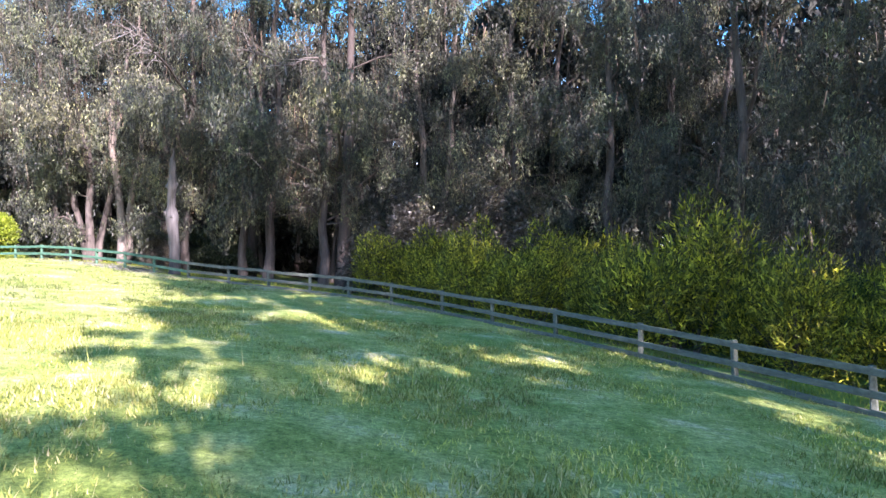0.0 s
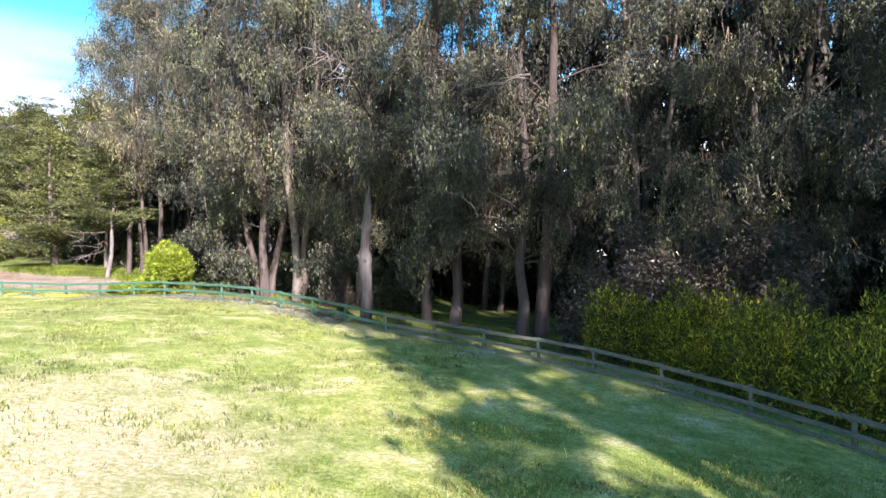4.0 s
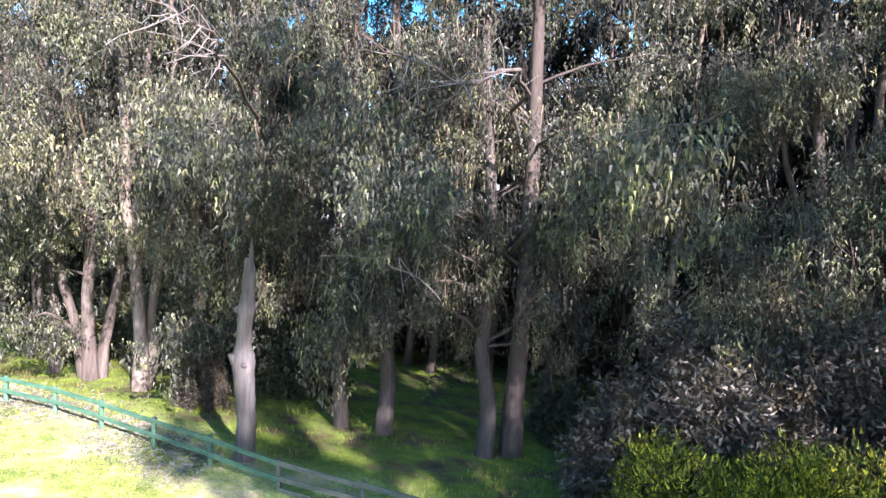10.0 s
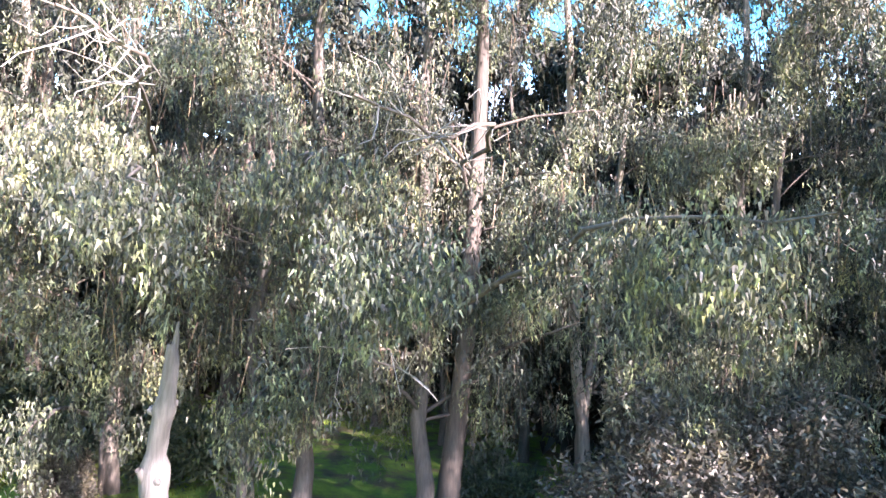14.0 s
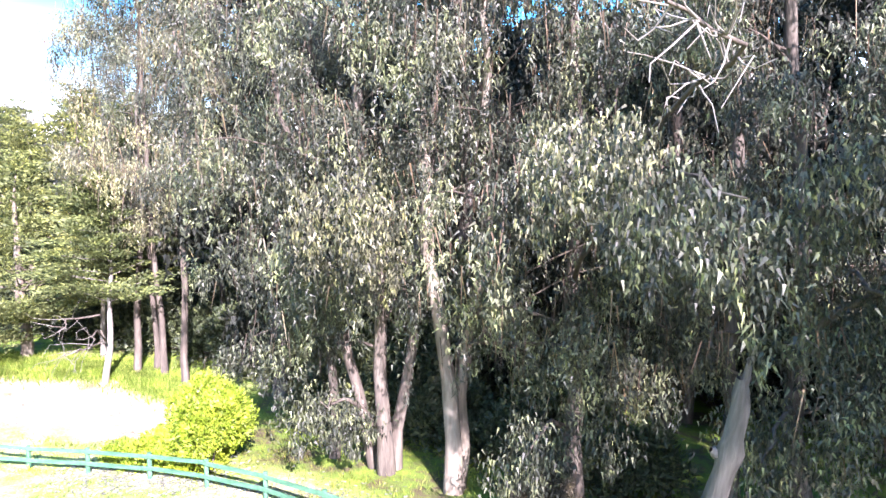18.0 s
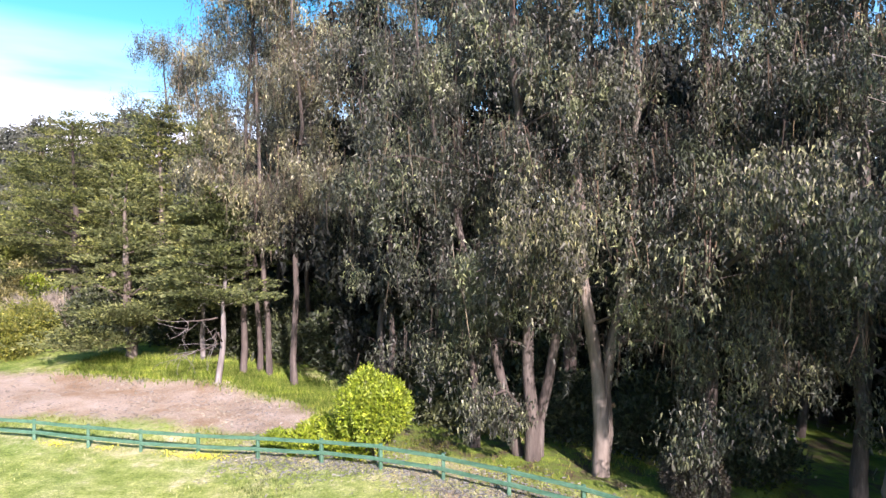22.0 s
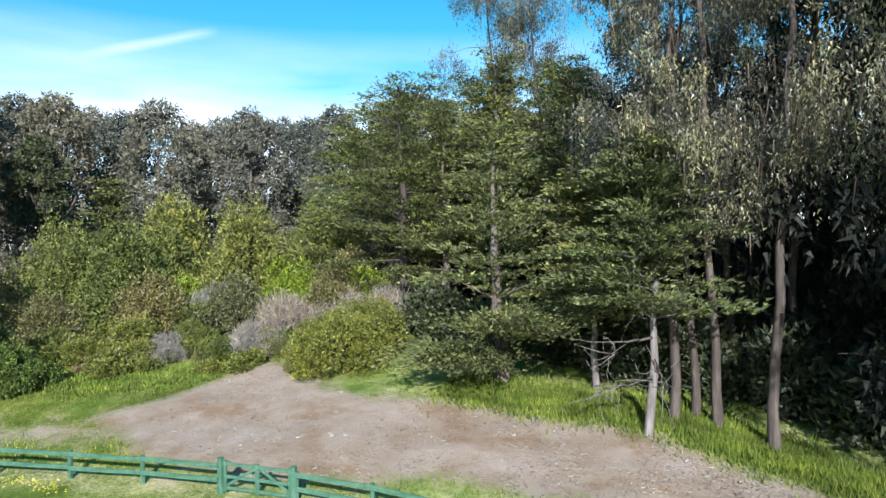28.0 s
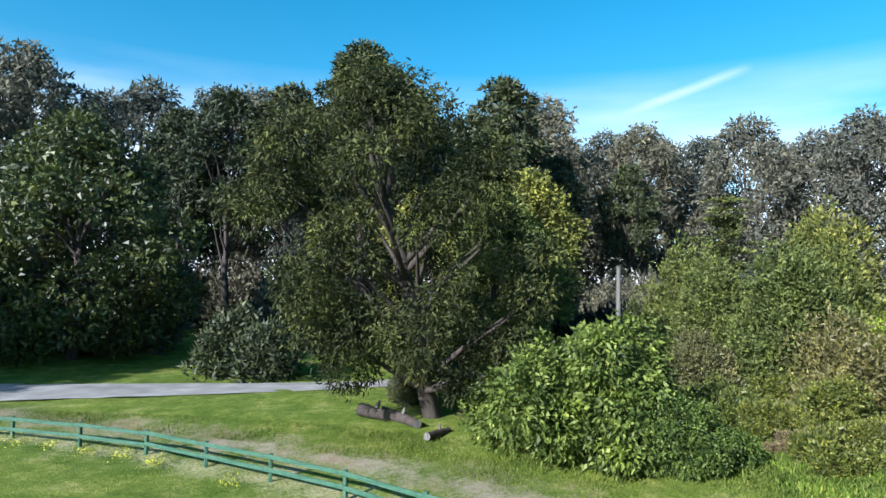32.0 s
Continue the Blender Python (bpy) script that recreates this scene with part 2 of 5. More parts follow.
LUSH_BLADE = leaf_material("lush_grass_blade", [(0, (0.08, 0.12, 0.02)), (0.6, (0.15, 0.2, 0.035)), (1, (0.3, 0.3, 0.09))], 0.7, 0.3, 0.1)
WEED_BLADE = leaf_material("weed_leaf", [(0, (0.06, 0.105, 0.018)), (0.6, (0.115, 0.18, 0.032)), (1, (0.23, 0.27, 0.075))], 0.7, 0.25, 0.1)
TUFT_BLADE = leaf_material("turf_blade", [(0, (0.085, 0.12, 0.03)), (0.5, (0.195, 0.245, 0.062)), (0.85, (0.34, 0.37, 0.125)), (1, (0.53, 0.49, 0.3))], 0.6, 0.3, 0.2)
EUC_BARK = bark_material("eucalyptus_bark", [(0.25, (0.034, 0.027, 0.022)), (0.5, (0.07, 0.057, 0.047)), (0.75, (0.15, 0.13, 0.11))])
PALE_BARK = bark_material("pale_smooth_bark", [(0.25, (0.075, 0.058, 0.046)), (0.5, (0.15, 0.125, 0.1)), (0.75, (0.27, 0.24, 0.2))], 2.0, bump=0.2)
DARK_BARK = bark_material("dark_bark", [(0.25, (0.026, 0.02, 0.016)), (0.5, (0.056, 0.044, 0.036)), (0.8, (0.12, 0.098, 0.08))])
DEAD_WOOD = bark_material("weathered_dead_wood", [(0.25, (0.09, 0.08, 0.07)), (0.5, (0.17, 0.158, 0.145)), (0.75, (0.27, 0.255, 0.24))], 2.5, (1, 1, 0.08))
# Darker copy of the dead wood: the snag's half shade is in its colour.
SNAG_WOOD = bark_material("shaded_snag_wood", [(0.25, (0.045, 0.042, 0.04)), (0.5, (0.09, 0.086, 0.084)), (0.75, (0.16, 0.155, 0.152))], 2.5, (1, 1, 0.08), 0.6)
GREEN_PAINT = bark_material("faded_green_paint", [(0.3, (0.025, 0.085, 0.05)), (0.55, (0.055, 0.145, 0.09)), (0.8, (0.13, 0.22, 0.155))], 4.0, (1, 1, 1), 0.2, 0.6)
GREY_WOOD = bark_material("weathered_fence_wood", [(0.3, (0.06, 0.072, 0.055)), (0.55, (0.11, 0.125, 0.095)), (0.8, (0.19, 0.2, 0.16))], 4.0, (1, 1, 1), 0.3, 0.8)


def ground_material():
    m, n, l, b = material("meadow_ground")
    big = noise_tex(n, l, 0.12, 5)
    mid = noise_tex(n, l, 0.7, 8, rough=0.68)
    fine = noise_tex(n, l, 9.0, 5, rough=0.7)
    grain = noise_tex(n, l, 45.0, 3, rough=0.7)
    grass = ramp(n, [(0.3, (0.15, 0.21, 0.045)), (0.45, (0.235, 0.305, 0.08)), (0.57, (0.36, 0.4, 0.155)), (0.68, (0.58, 0.52, 0.37))])
    l.new(mid.outputs["Fac"], grass.inputs["Fac"])
    tuft = noise_tex(n, l, 3.2, 6, rough=0.72)
    vary = ramp(n, [(0.3, (0.75, 0.85, 0.75)), (0.7, (1.2, 1.1, 1.0))])
    l.new(big.outputs["Fac"], vary.inputs["Fac"])
    col = blend(n, l, grass.outputs["Color"], vary.outputs["Color"], 1.0, "MULTIPLY")
    turf = noise_tex(n, l, 13.0, 6, rough=0.78)
    turf_r = ramp(n, [(0.34, (0.42, 0.5, 0.4)), (0.5, (0.98, 1.0, 0.95)), (0.64, (1.5, 1.42, 1.5))])
    l.new(turf.outputs["Fac"], turf_r.inputs["Fac"])
    col = blend(n, l, col, turf_r.outputs["Color"], 1.0, "MULTIPLY")
    green = n.new("ShaderNodeAttribute")
    green.attribute_name = "lush"
    col = blend(n, l, col, blend(n, l, col, (0.5, 0.56, 0.27), 1.0, "MULTIPLY"), green.outputs["Fac"])
    tuft_r = ramp(n, [(0.32, (0.66, 0.74, 0.62)), (0.5, (1.0, 1.0, 1.0)), (0.66, (1.25, 1.2, 1.3))])
    l.new(tuft.outputs["Fac"], tuft_r.inputs["Fac"])
    col = blend(n, l, col, tuft_r.outputs["Color"], 1.0, "MULTIPLY")

    def mask(attr, lo, hi, amount):
        a = n.new("ShaderNodeAttribute")
        a.attribute_name = attr
        s1 = n.new("ShaderNodeMath")
        s1.operation = "MULTIPLY_ADD"
        l.new(fine.outputs["Fac"], s1.inputs[0])
        s1.inputs[1].default_value = amount
        l.new(a.outputs["Fac"], s1.inputs[2])
        s2 = n.new("ShaderNodeMath")
        s2.operation = "MULTIPLY_ADD"
        l.new(mid.outputs["Fac"], s2.inputs[0])
        s2.inputs[1].default_value = amount
        l.new(s1.outputs[0], s2.inputs[2])
        r = n.new("ShaderNodeMapRange")
        r.inputs["From Min"].default_value, r.inputs["From Max"].default_value = lo + amount, hi + amount
        l.new(s2.outputs[0], r.inputs["Value"])
        return r.outputs["Result"]

    straw = ramp(n, [(0.3, (0.28, 0.26, 0.1)), (0.5, (0.5, 0.44, 0.25)), (0.7, (0.66, 0.6, 0.45))])
    l.new(fine.outputs["Fac"], straw.inputs["Fac"])
    col = blend(n, l, col, straw.outputs["Color"], mask("dry", 0.3, 0.8, 0.9))
    litter = ramp(n, [(0.28, (0.05, 0.042, 0.025)), (0.42, (0.11, 0.09, 0.05)), (0.52, (0.12, 0.18, 0.03)), (0.7, (0.22, 0.3, 0.04))])
    l.new(mid.outputs["Fac"], litter.inputs["Fac"])
    col = blend(n, l, col, litter.outputs["Color"], mask("wood", 0.3, 0.7, 0.5))
    dirt = ramp(n, [(0.25, (0.19, 0.145, 0.1)), (0.5, (0.32, 0.27, 0.215)), (0.68, (0.46, 0.42, 0.37)), (0.8, (0.26, 0.23, 0.13))])
    dsum = blend(n, l, mid.outputs["Color"], grain.outputs["Color"], 0.45)
    l.new(dsum, dirt.inputs["Fac"])
    red = noise_tex(n, l, 0.45, 5, rough=0.65)
    red_r = ramp(n, [(0.4, (1.05, 1.02, 1.0)), (0.52, (0.98, 0.93, 0.86)), (0.66, (0.78, 0.64, 0.5))])
    l.new(red.outputs["Fac"], red_r.inputs["Fac"])
    soil = blend(n, l, dirt.outputs["Color"], red_r.outputs["Color"], 1.0, "MULTIPLY")
    col = blend(n, l, col, soil, mask("dirt", 0.3, 0.7, 1.1))
    tooth = ramp(n, [(0.3, (0.6, 0.6, 0.6)), (0.65, (1.2, 1.2, 1.2))])
    l.new(grain.outputs["Fac"], tooth.inputs["Fac"])
    col = blend(n, l, col, tooth.outputs["Color"], 0.8, "MULTIPLY")
    l.new(col, b.inputs["Base Color"])
    b.inputs["Roughness"].default_value = 0.9
    b.inputs["Specular IOR Level"].default_value = 0.2
    p = n.new("ShaderNodeBump")
    p.inputs["Strength"].default_value, p.inputs["Distance"].default_value = 0.8, 0.12
    l.new(blend(n, l, turf.outputs["Color"], grain.outputs["Color"], 0.4), p.inputs["Height"])
    l.new(p.outputs["Normal"], b.inputs["Normal"])
    return m


GROUND = ground_material()


# ---- mesh helpers ----
def mesh_data(name, verts, faces, mat, smooth=False):
    """A mesh from numpy arrays: verts (n, 3), faces (m, 3 or 4)."""
    me = bpy.data.meshes.new(name)
    verts, faces = np.asarray(verts, np.float32), np.asarray(faces, np.int32)
    k = faces.shape[1]
    me.vertices.add(len(verts))
    me.vertices.foreach_set("co", verts.ravel())
    me.loops.add(faces.size)
    me.loops.foreach_set("vertex_index", faces.ravel())
    me.polygons.add(len(faces))
    me.polygons.foreach_set("loop_start", np.arange(0, faces.size, k, dtype=np.int32))
    if smooth:
        me.polygons.foreach_set("use_smooth", np.ones(len(faces), bool))
    me.materials.append(mat)
    me.update(calc_edges=True)
    return me


def piece(name, me, parent=None, label=""):
    ob = new(name, me)
    ob.parent = parent
    if label:
        tagged(ob, label)
    return ob


def tube(path, radii, seg=8, rough=0.0, rng=None):
    """Verts and quads of a tapered, closed tube along a path."""
    path, radii = np.asarray(path, float), np.asarray(radii, float)
    d = np.gradient(path, axis=0)
    d /= np.linalg.norm(d, axis=1)[:, None] + 1e-9
    ref = np.where(np.abs(d[:, 2:3]) > 0.9, np.array([[1.0, 0, 0]]), np.array([[0, 0, 1.0]]))
    u = np.cross(d, ref)
    u /= np.linalg.norm(u, axis=1)[:, None] + 1e-9
    v = np.cross(d, u)
    a = np.linspace(0, 2 * np.pi, seg, endpoint=False)
    rr = radii[:, None] * (1 + (rough * rng.standard_normal((len(path), seg)) if rough else 0))
    ring = path[:, None] + rr[..., None] * (np.cos(a)[None, :, None] * u[:, None] + np.sin(a)[None, :, None] * v[:, None])
    i = np.arange(len(path) - 1)[:, None] * seg + np.arange(seg)[None]
    j = np.arange(len(path) - 1)[:, None] * seg + (np.arange(seg)[None] + 1) % seg
    quads = np.stack([i, j, j + seg, i + seg], -1).reshape(-1, 4)
    verts = np.concatenate([ring.reshape(-1, 3), path[:1], path[-1:]])
    n0, n1, s = len(verts) - 2, len(verts) - 1, (len(path) - 1) * seg
    k = np.arange(seg)
    ends = np.concatenate([np.stack([k * 0 + n0, (k + 1) % seg, k, k], -1), np.stack([k * 0 + n1, s + k, s + (k + 1) % seg, s + (k + 1) % seg], -1)])
    return verts, quads, ends


def tube_mesh(name, path, radii, mat, seg=8, rough=0.0, rng=None):
    v, q, e = tube(path, radii, seg, rough, rng)
    return mesh_data(name, v, q, mat, True)


def leaf_mesh(name, c, axis, length, width, mat, rng, kite=False):
    """One pointed leaf at each centre, along its axis, turned at random about it; kite: a fuller leaf."""
    n = len(c)
    axis = axis / (np.linalg.norm(axis, axis=1)[:, None] + 1e-9)
    side = np.cross(axis, rng.standard_normal((n, 3)))
    side /= np.linalg.norm(side, axis=1)[:, None] + 1e-9
    L = (length * rng.uniform(0.6, 1.35, n))[:, None]
    W = (width * rng.uniform(0.7, 1.3, n))[:, None]
    if kite:
        mid = c + axis * L * 0.4
        v = np.stack([c, mid + side * W * 0.5, c + axis * L, mid - side * W * 0.5], 1).reshape(-1, 3)
        return mesh_data(name, v, np.arange(4 * n).reshape(-1, 4), mat)
    v = np.stack([c + side * W * 0.5, c + axis * L, c - side * W * 0.5], 1).reshape(-1, 3)
    return mesh_data(name, v, np.arange(3 * n).reshape(-1, 3), mat)


def unit(rng, n):
    v = rng.standard_normal((n, 3))
    return v / np.linalg.norm(v, axis=1)[:, None]


# ---- lie of the land ----
GX = np.array([-400, -150, -100, -80, -60, -51, -48, -43, -37, -30, -23.8, -18.7, -13.7, -8.3, -4, 0, 4.2, 8, 20, 60, 400])
GH = np.array([14, 7.5, 5.6, 5.25, 5.15, 5.1, 4.9, 4.55, 4.4, 4.6, 4.5, 4.05, 3.35, 2.8, 2.45, 1.98, 1.5, 1.05, 0.3, -1, -4])
FENCE = [(10.4, 3.2), (9.6, 6.0), (8.7, 8.8), (7.6, 11.6), (6.3, 14.3), (5.0, 17.0), (3.2, 19.8), (1.4, 22.4), (-0.4, 24.8), (-2.6, 27.0), (-4.7, 28.8), (-6.8, 30.2), (-9.1, 31.3), (-11.4, 32.2), (-13.8, 33.0),
         (-16.1, 34.0), (-18.1, 34.8), (-20.3, 35.9), (-22.4, 36.9), (-24.7, 37.8), (-27.0, 38.8), (-29.4, 39.5), (-31.8, 40.0), (-34.5, 40.4), (-37.1, 40.6), (-39.6, 40.6), (-42.1, 40.8), (-44.6, 40.8), (-46.9, 40.5), (-49.2, 39.9)]
FENCE_WEST = [(-51.6, 39.2), (-54.2, 38.5), (-56.7, 37.7), (-59.4, 36.8), (-62.2, 35.6), (-64.7, 34.2), (-67.0, 32.3), (-69.5, 30.4), (-71.8, 28.2), (-73.9, 26.0), (-76.0, 23.7), (-77.8, 21.0),
              (-79.5, 18.1), (-81.1, 15.2), (-82.5, 12.2), (-83.8, 8.9), (-85.0, 5.5)]
ALL_FENCE = FENCE + FENCE_WEST
FXS = np.array([p[0] for p in ALL_FENCE])[::-1]
FYS = np.array([p[1] for p in ALL_FENCE])[::-1]


def land(x, y):
    """The height of the ground, but for its small unevenness."""
    x, y = np.asarray(x, float), np.asarray(y, float)
    d = np.clip(y - np.interp(x, FXS, FYS), 0, 28)
    w = np.clip((-x - 28) / 14, 0, 1) * np.clip((x + 95) / 30, 0, 1)
    return np.interp(x, GX, GH) + w * 0.10 * d - (1 - w) * 0.02 * d


def on_land(x, y):
    return (x, y, float(land(x, y)))


def near_line(x, y, line):
    """The distance from each point to a polyline."""
    best = np.full(np.shape(x), 1e9)
    for (ax, ay), (bx, by) in zip(line[:-1], line[1:]):
        dx, dy = bx - ax, by - ay
        t = np.clip(((x - ax) * dx + (y - ay) * dy) / (dx * dx + dy * dy), 0, 1)
        best = np.minimum(best, np.hypot(x - ax - t * dx, y - ay - t * dy))
    return best


def inside(x, y, ring):
    hit = np.zeros(np.shape(x), bool)
    for (ax, ay), (bx, by) in zip(ring, ring[1:] + ring[:1]):
        if ay != by:
            hit ^= ((ay > y) != (by > y)) & (x < (bx - ax) * (y - ay) / (by - ay) + ax)
    return hit


CLEARING = [(-61.2, 41.0), (-60.6, 45.6), (-60.4, 49.4), (-59.0, 50.9), (-57.2, 49.0), (-54.6, 48.2), (-52.4, 47.6), (-50.2, 49), (-46, 49.5), (-41.6, 50), (-38.5, 49), (-36, 48), (-33, 44.7), (-31.5, 42.6), (-36, 43.0), (-42, 43.9), (-46, 43.3), (-50, 40.7), (-55, 39.7)]
ROAD = [(-84, -50), (-88, -20), (-90, 0), (-90.5, 13), (-90, 22), (-89.2, 28.5), (-90.5, 36), (-96, 46), (-110, 60), (-135, 80)]
TRACK = [(-57, 42), (-63, 38.4), (-68.5, 34.6), (-73, 30.6), (-77.5, 25.5), (-81.5, 19.5), (-86, 13)]


def build_ground():
    def axis(lo, a, b, hi, step):
        far = np.geomspace(1.0, 60.0, 14)
        return np.concatenate([(a - (far[::-1] - 1) / 59 * (a - lo))[:-1], np.arange(a, b, step), b + (far - 1) / 59 * (hi - b)])
    xs, ys = axis(-1500, -125, 28, 1500, 0.6), axis(-1500, -18, 64, 1500, 0.6)
    X, Y = np.meshgrid(xs, ys)
    Z = land(X, Y)
    near = (np.abs(X + 50) < 90) & (np.abs(Y - 20) < 60)
    rng = np.random.default_rng(3)
    Z = Z + near * (0.07 * np.sin(X * 0.9 + 1.3 * np.sin(Y * 0.5)) * np.sin(Y * 0.8 + X * 0.21) + 0.03 * np.sin(X * 2.7 + Y * 1.9) * np.sin(Y * 3.1)) * 0.8
    v = np.stack([X, Y, Z], -1).reshape(-1, 3)
    nx = len(xs)
    i = (np.arange(len(ys) - 1)[:, None] * nx + np.arange(nx - 1)[None]).ravel()
    me = mesh_data("ground", v, np.stack([i, i + 1, i + nx + 1, i + nx], -1), GROUND, True)
    x, y = v[:, 0], v[:, 1]
    d = near_line(x, y, CLEARING + CLEARING[:1])
    dirt = np.where(inside(x, y, CLEARING), 0.5 + np.minimum(d / 3, 0.5), 0.5 - np.minimum(d / 3, 0.5))
    track = np.clip(0.57 - near_line(x, y, TRACK) / 6.0, 0, 1)
    beside = np.clip(0.62 - np.abs(near_line(x, y, FENCE[9:21]) - 1.0) / 2.2, 0, 1)
    dirt = np.maximum(np.maximum(dirt, track), beside * 0.95)
    dry = np.clip(1.05 - np.hypot((x + 16) / 9, (y - 14) / 9), 0, 1) + np.clip(0.85 - np.hypot((x + 30) / 14, (y - 28) / 6), 0, 1) * 0.6 + np.clip(0.75 - near_line(x, y, ALL_FENCE) / 3.0, 0, 1) * (x < -20) * 0.7
    beyond = y - np.interp(x, FXS, FYS)
    lush = np.clip((-x - 46) / 12, 0, 1)
    wood = np.clip((beyond - 1.0) / 3.0, 0, 1) * np.clip((x + 40 - np.clip(beyond - 8, 0, 8)) / 6, 0, 1)
    wood = np.maximum(wood, np.clip((beyond - 12) / 3, 0, 1) * np.clip((x + 62 + 0.6 * (beyond - 12)) / 4, 0, 1))
    for name, val in (("dirt", dirt), ("dry", np.clip(dry, 0, 1)), ("wood", wood), ("lush", lush)):
        me.attributes.new(name, "FLOAT", "POINT").data.foreach_set("value", val.astype(np.float32))
    tagged(piece("ground", me), "uneven meadow grass with bare dirt clearing and leaf-littered wood floor", "ground", kind="structure")


build_ground()


# ---- trees and shrubs ----
def wander(rng, base, top, n, amount):
    """A path from base to top that sways a little."""
    t = np.linspace(0, 1, n)[:, None]
    p = np.asarray(base, float) * (1 - t) + np.asarray(top, float) * t
    sway = np.cumsum(rng.standard_normal((n, 3)) * amount, axis=0)
    sway -= sway[0] + (sway[-1] - sway[0]) * t
    sway[:, 2] *= 0.3
    return p + sway


def eucalyptus(seed, height, reach, leaves, bark, leaf, stems=1, base=4.5, girth=0.3, open_side=None, label="", lean=1.0, leaf_size=(0.19, 0.058), clumps=5, limb_count=26, strips=800):
    """A tall gum: trunk or several stems, rising limbs, and hanging sprays of narrow leaves."""
    rng = np.random.default_rng(seed)
    tree = new("eucalyptus_tree")
    tagged(tree, label, "tree")
    centres, weights = [], []
    for s in range(stems):
        a = rng.uniform(0, 6.28)
        foot = np.array([math.cos(a), math.sin(a), 0]) * (0.35 if stems > 1 else 0)
        foot[2] = -0.3
        h = height * (1 if s == 0 else rng.uniform(0.75, 0.95))
        tip = foot + np.array([*(rng.standard_normal(2) * lean), h])
        if stems > 1:
            tip[:2] += foot[:2] * 5
        path = wander(rng, foot, tip, 14, 0.16)
        g = girth * (1 if s == 0 else 0.8)
        radii = g * (1 - np.linspace(0, 1, 14)) ** 0.75 + 0.03
        radii[0] *= 1.3
        radii[1] *= 1.08
        piece("trunk", tube_mesh("trunk", path, radii, bark, 10, 0.05, rng), tree)
        n = limb_count // stems
        for k in range(n):
            f = (base + (h - base) * rng.uniform(0, 1) ** 1.1) / h if k % 3 else (base + (h - base) * (k + rng.random()) / n) / h
            at = np.array([np.interp(f, np.linspace(0, 1, 14), path[:, i]) for i in range(3)])
            ang = rng.uniform(0, 6.28) if open_side is None or rng.random() < 0.35 else open_side + rng.normal(0, 0.9)
            if open_side is not None and f < 0.62 and abs(ang - open_side) < 0.75:
                # low limbs on the open side leave the trunk bare between them
                ang += 0.85 if ang > open_side else -0.85
            far = reach * (1.05 - 0.62 * max(0, f - 0.25)) * rng.uniform(0.55, 1.1)
            end = at + np.array([math.cos(ang) * far, math.sin(ang) * far, rng.uniform(0.1, 1.0) * far])
            lp = wander(rng, at, end, 7, 0.18)
            lp[:, 2] -= 0.25 * far * np.linspace(0, 1, 7) ** 3
            r0 = max(0.03, girth * 0.3 * (1.1 - f))
            piece("limb", tube_mesh("limb", lp, r0 * (1 - 0.85 * np.linspace(0, 1, 7)), DARK_BARK, 6), tree)
            m = max(3, int(clumps * far / reach + 2))
            t = rng.uniform(0.35, 1.08, m)
            c = np.stack([np.interp(t, np.linspace(0, 1, 7), lp[:, i]) for i in range(3)], 1) + rng.standard_normal((m, 3)) * (0.75, 0.75, 0.5)
            centres.append(c)
    centres = np.concatenate(centres)
    # each clump is a few dense hanging tassels of leaves
    tassels = 5
    per = max(4, leaves // (len(centres) * tassels))
    start = np.repeat(centres, tassels, 0) + rng.standard_normal((len(centres) * tassels, 3)) * (0.3, 0.3, 0.3)
    drop = rng.uniform(0.5, 1.9, len(start)) * np.repeat(np.where(rng.random(len(centres)) < 0.25, rng.uniform(1.3, 2.2, len(centres)), 1.0), tassels)
    cc, dd = np.repeat(start, per, 0), np.repeat(drop, per)
    f = rng.random(len(cc)) ** 1.15
    wide = 0.24 * np.sin(np.clip(0.25 + f * 0.85, 0, 1) * np.pi)[:, None] + 0.05
    c = cc + rng.standard_normal((len(cc), 3)) * (1, 1, 0.5) * wide * max(1.0, leaf_size[0] * 2)
    c[:, 2] -= dd * f
    axis = rng.standard_normal((len(cc), 3)) * 0.45 + (0, 0, -0.9)
    low = c[:, 2] > 1.4
    if strips:
        q = start[rng.integers(0, len(start), strips)] + rng.standard_normal((strips, 3)) * (0.5, 0.5, 0.6)
        q = q[q[:, 2] > 3.2]
        bark_bits = piece("hanging_bark", leaf_mesh("hanging_bark", q, rng.standard_normal((len(q), 3)) * 0.16 + (0, 0, -1), 1.1, 0.04, STRIP, rng), tree)
        tagged(bark_bits, "brown hanging bark and dead twigs", kind="stuff")
    piece("crown", leaf_mesh("crown", c[low], axis[low], leaf_size[0], leaf_size[1], leaf, rng), tree)
    return tree


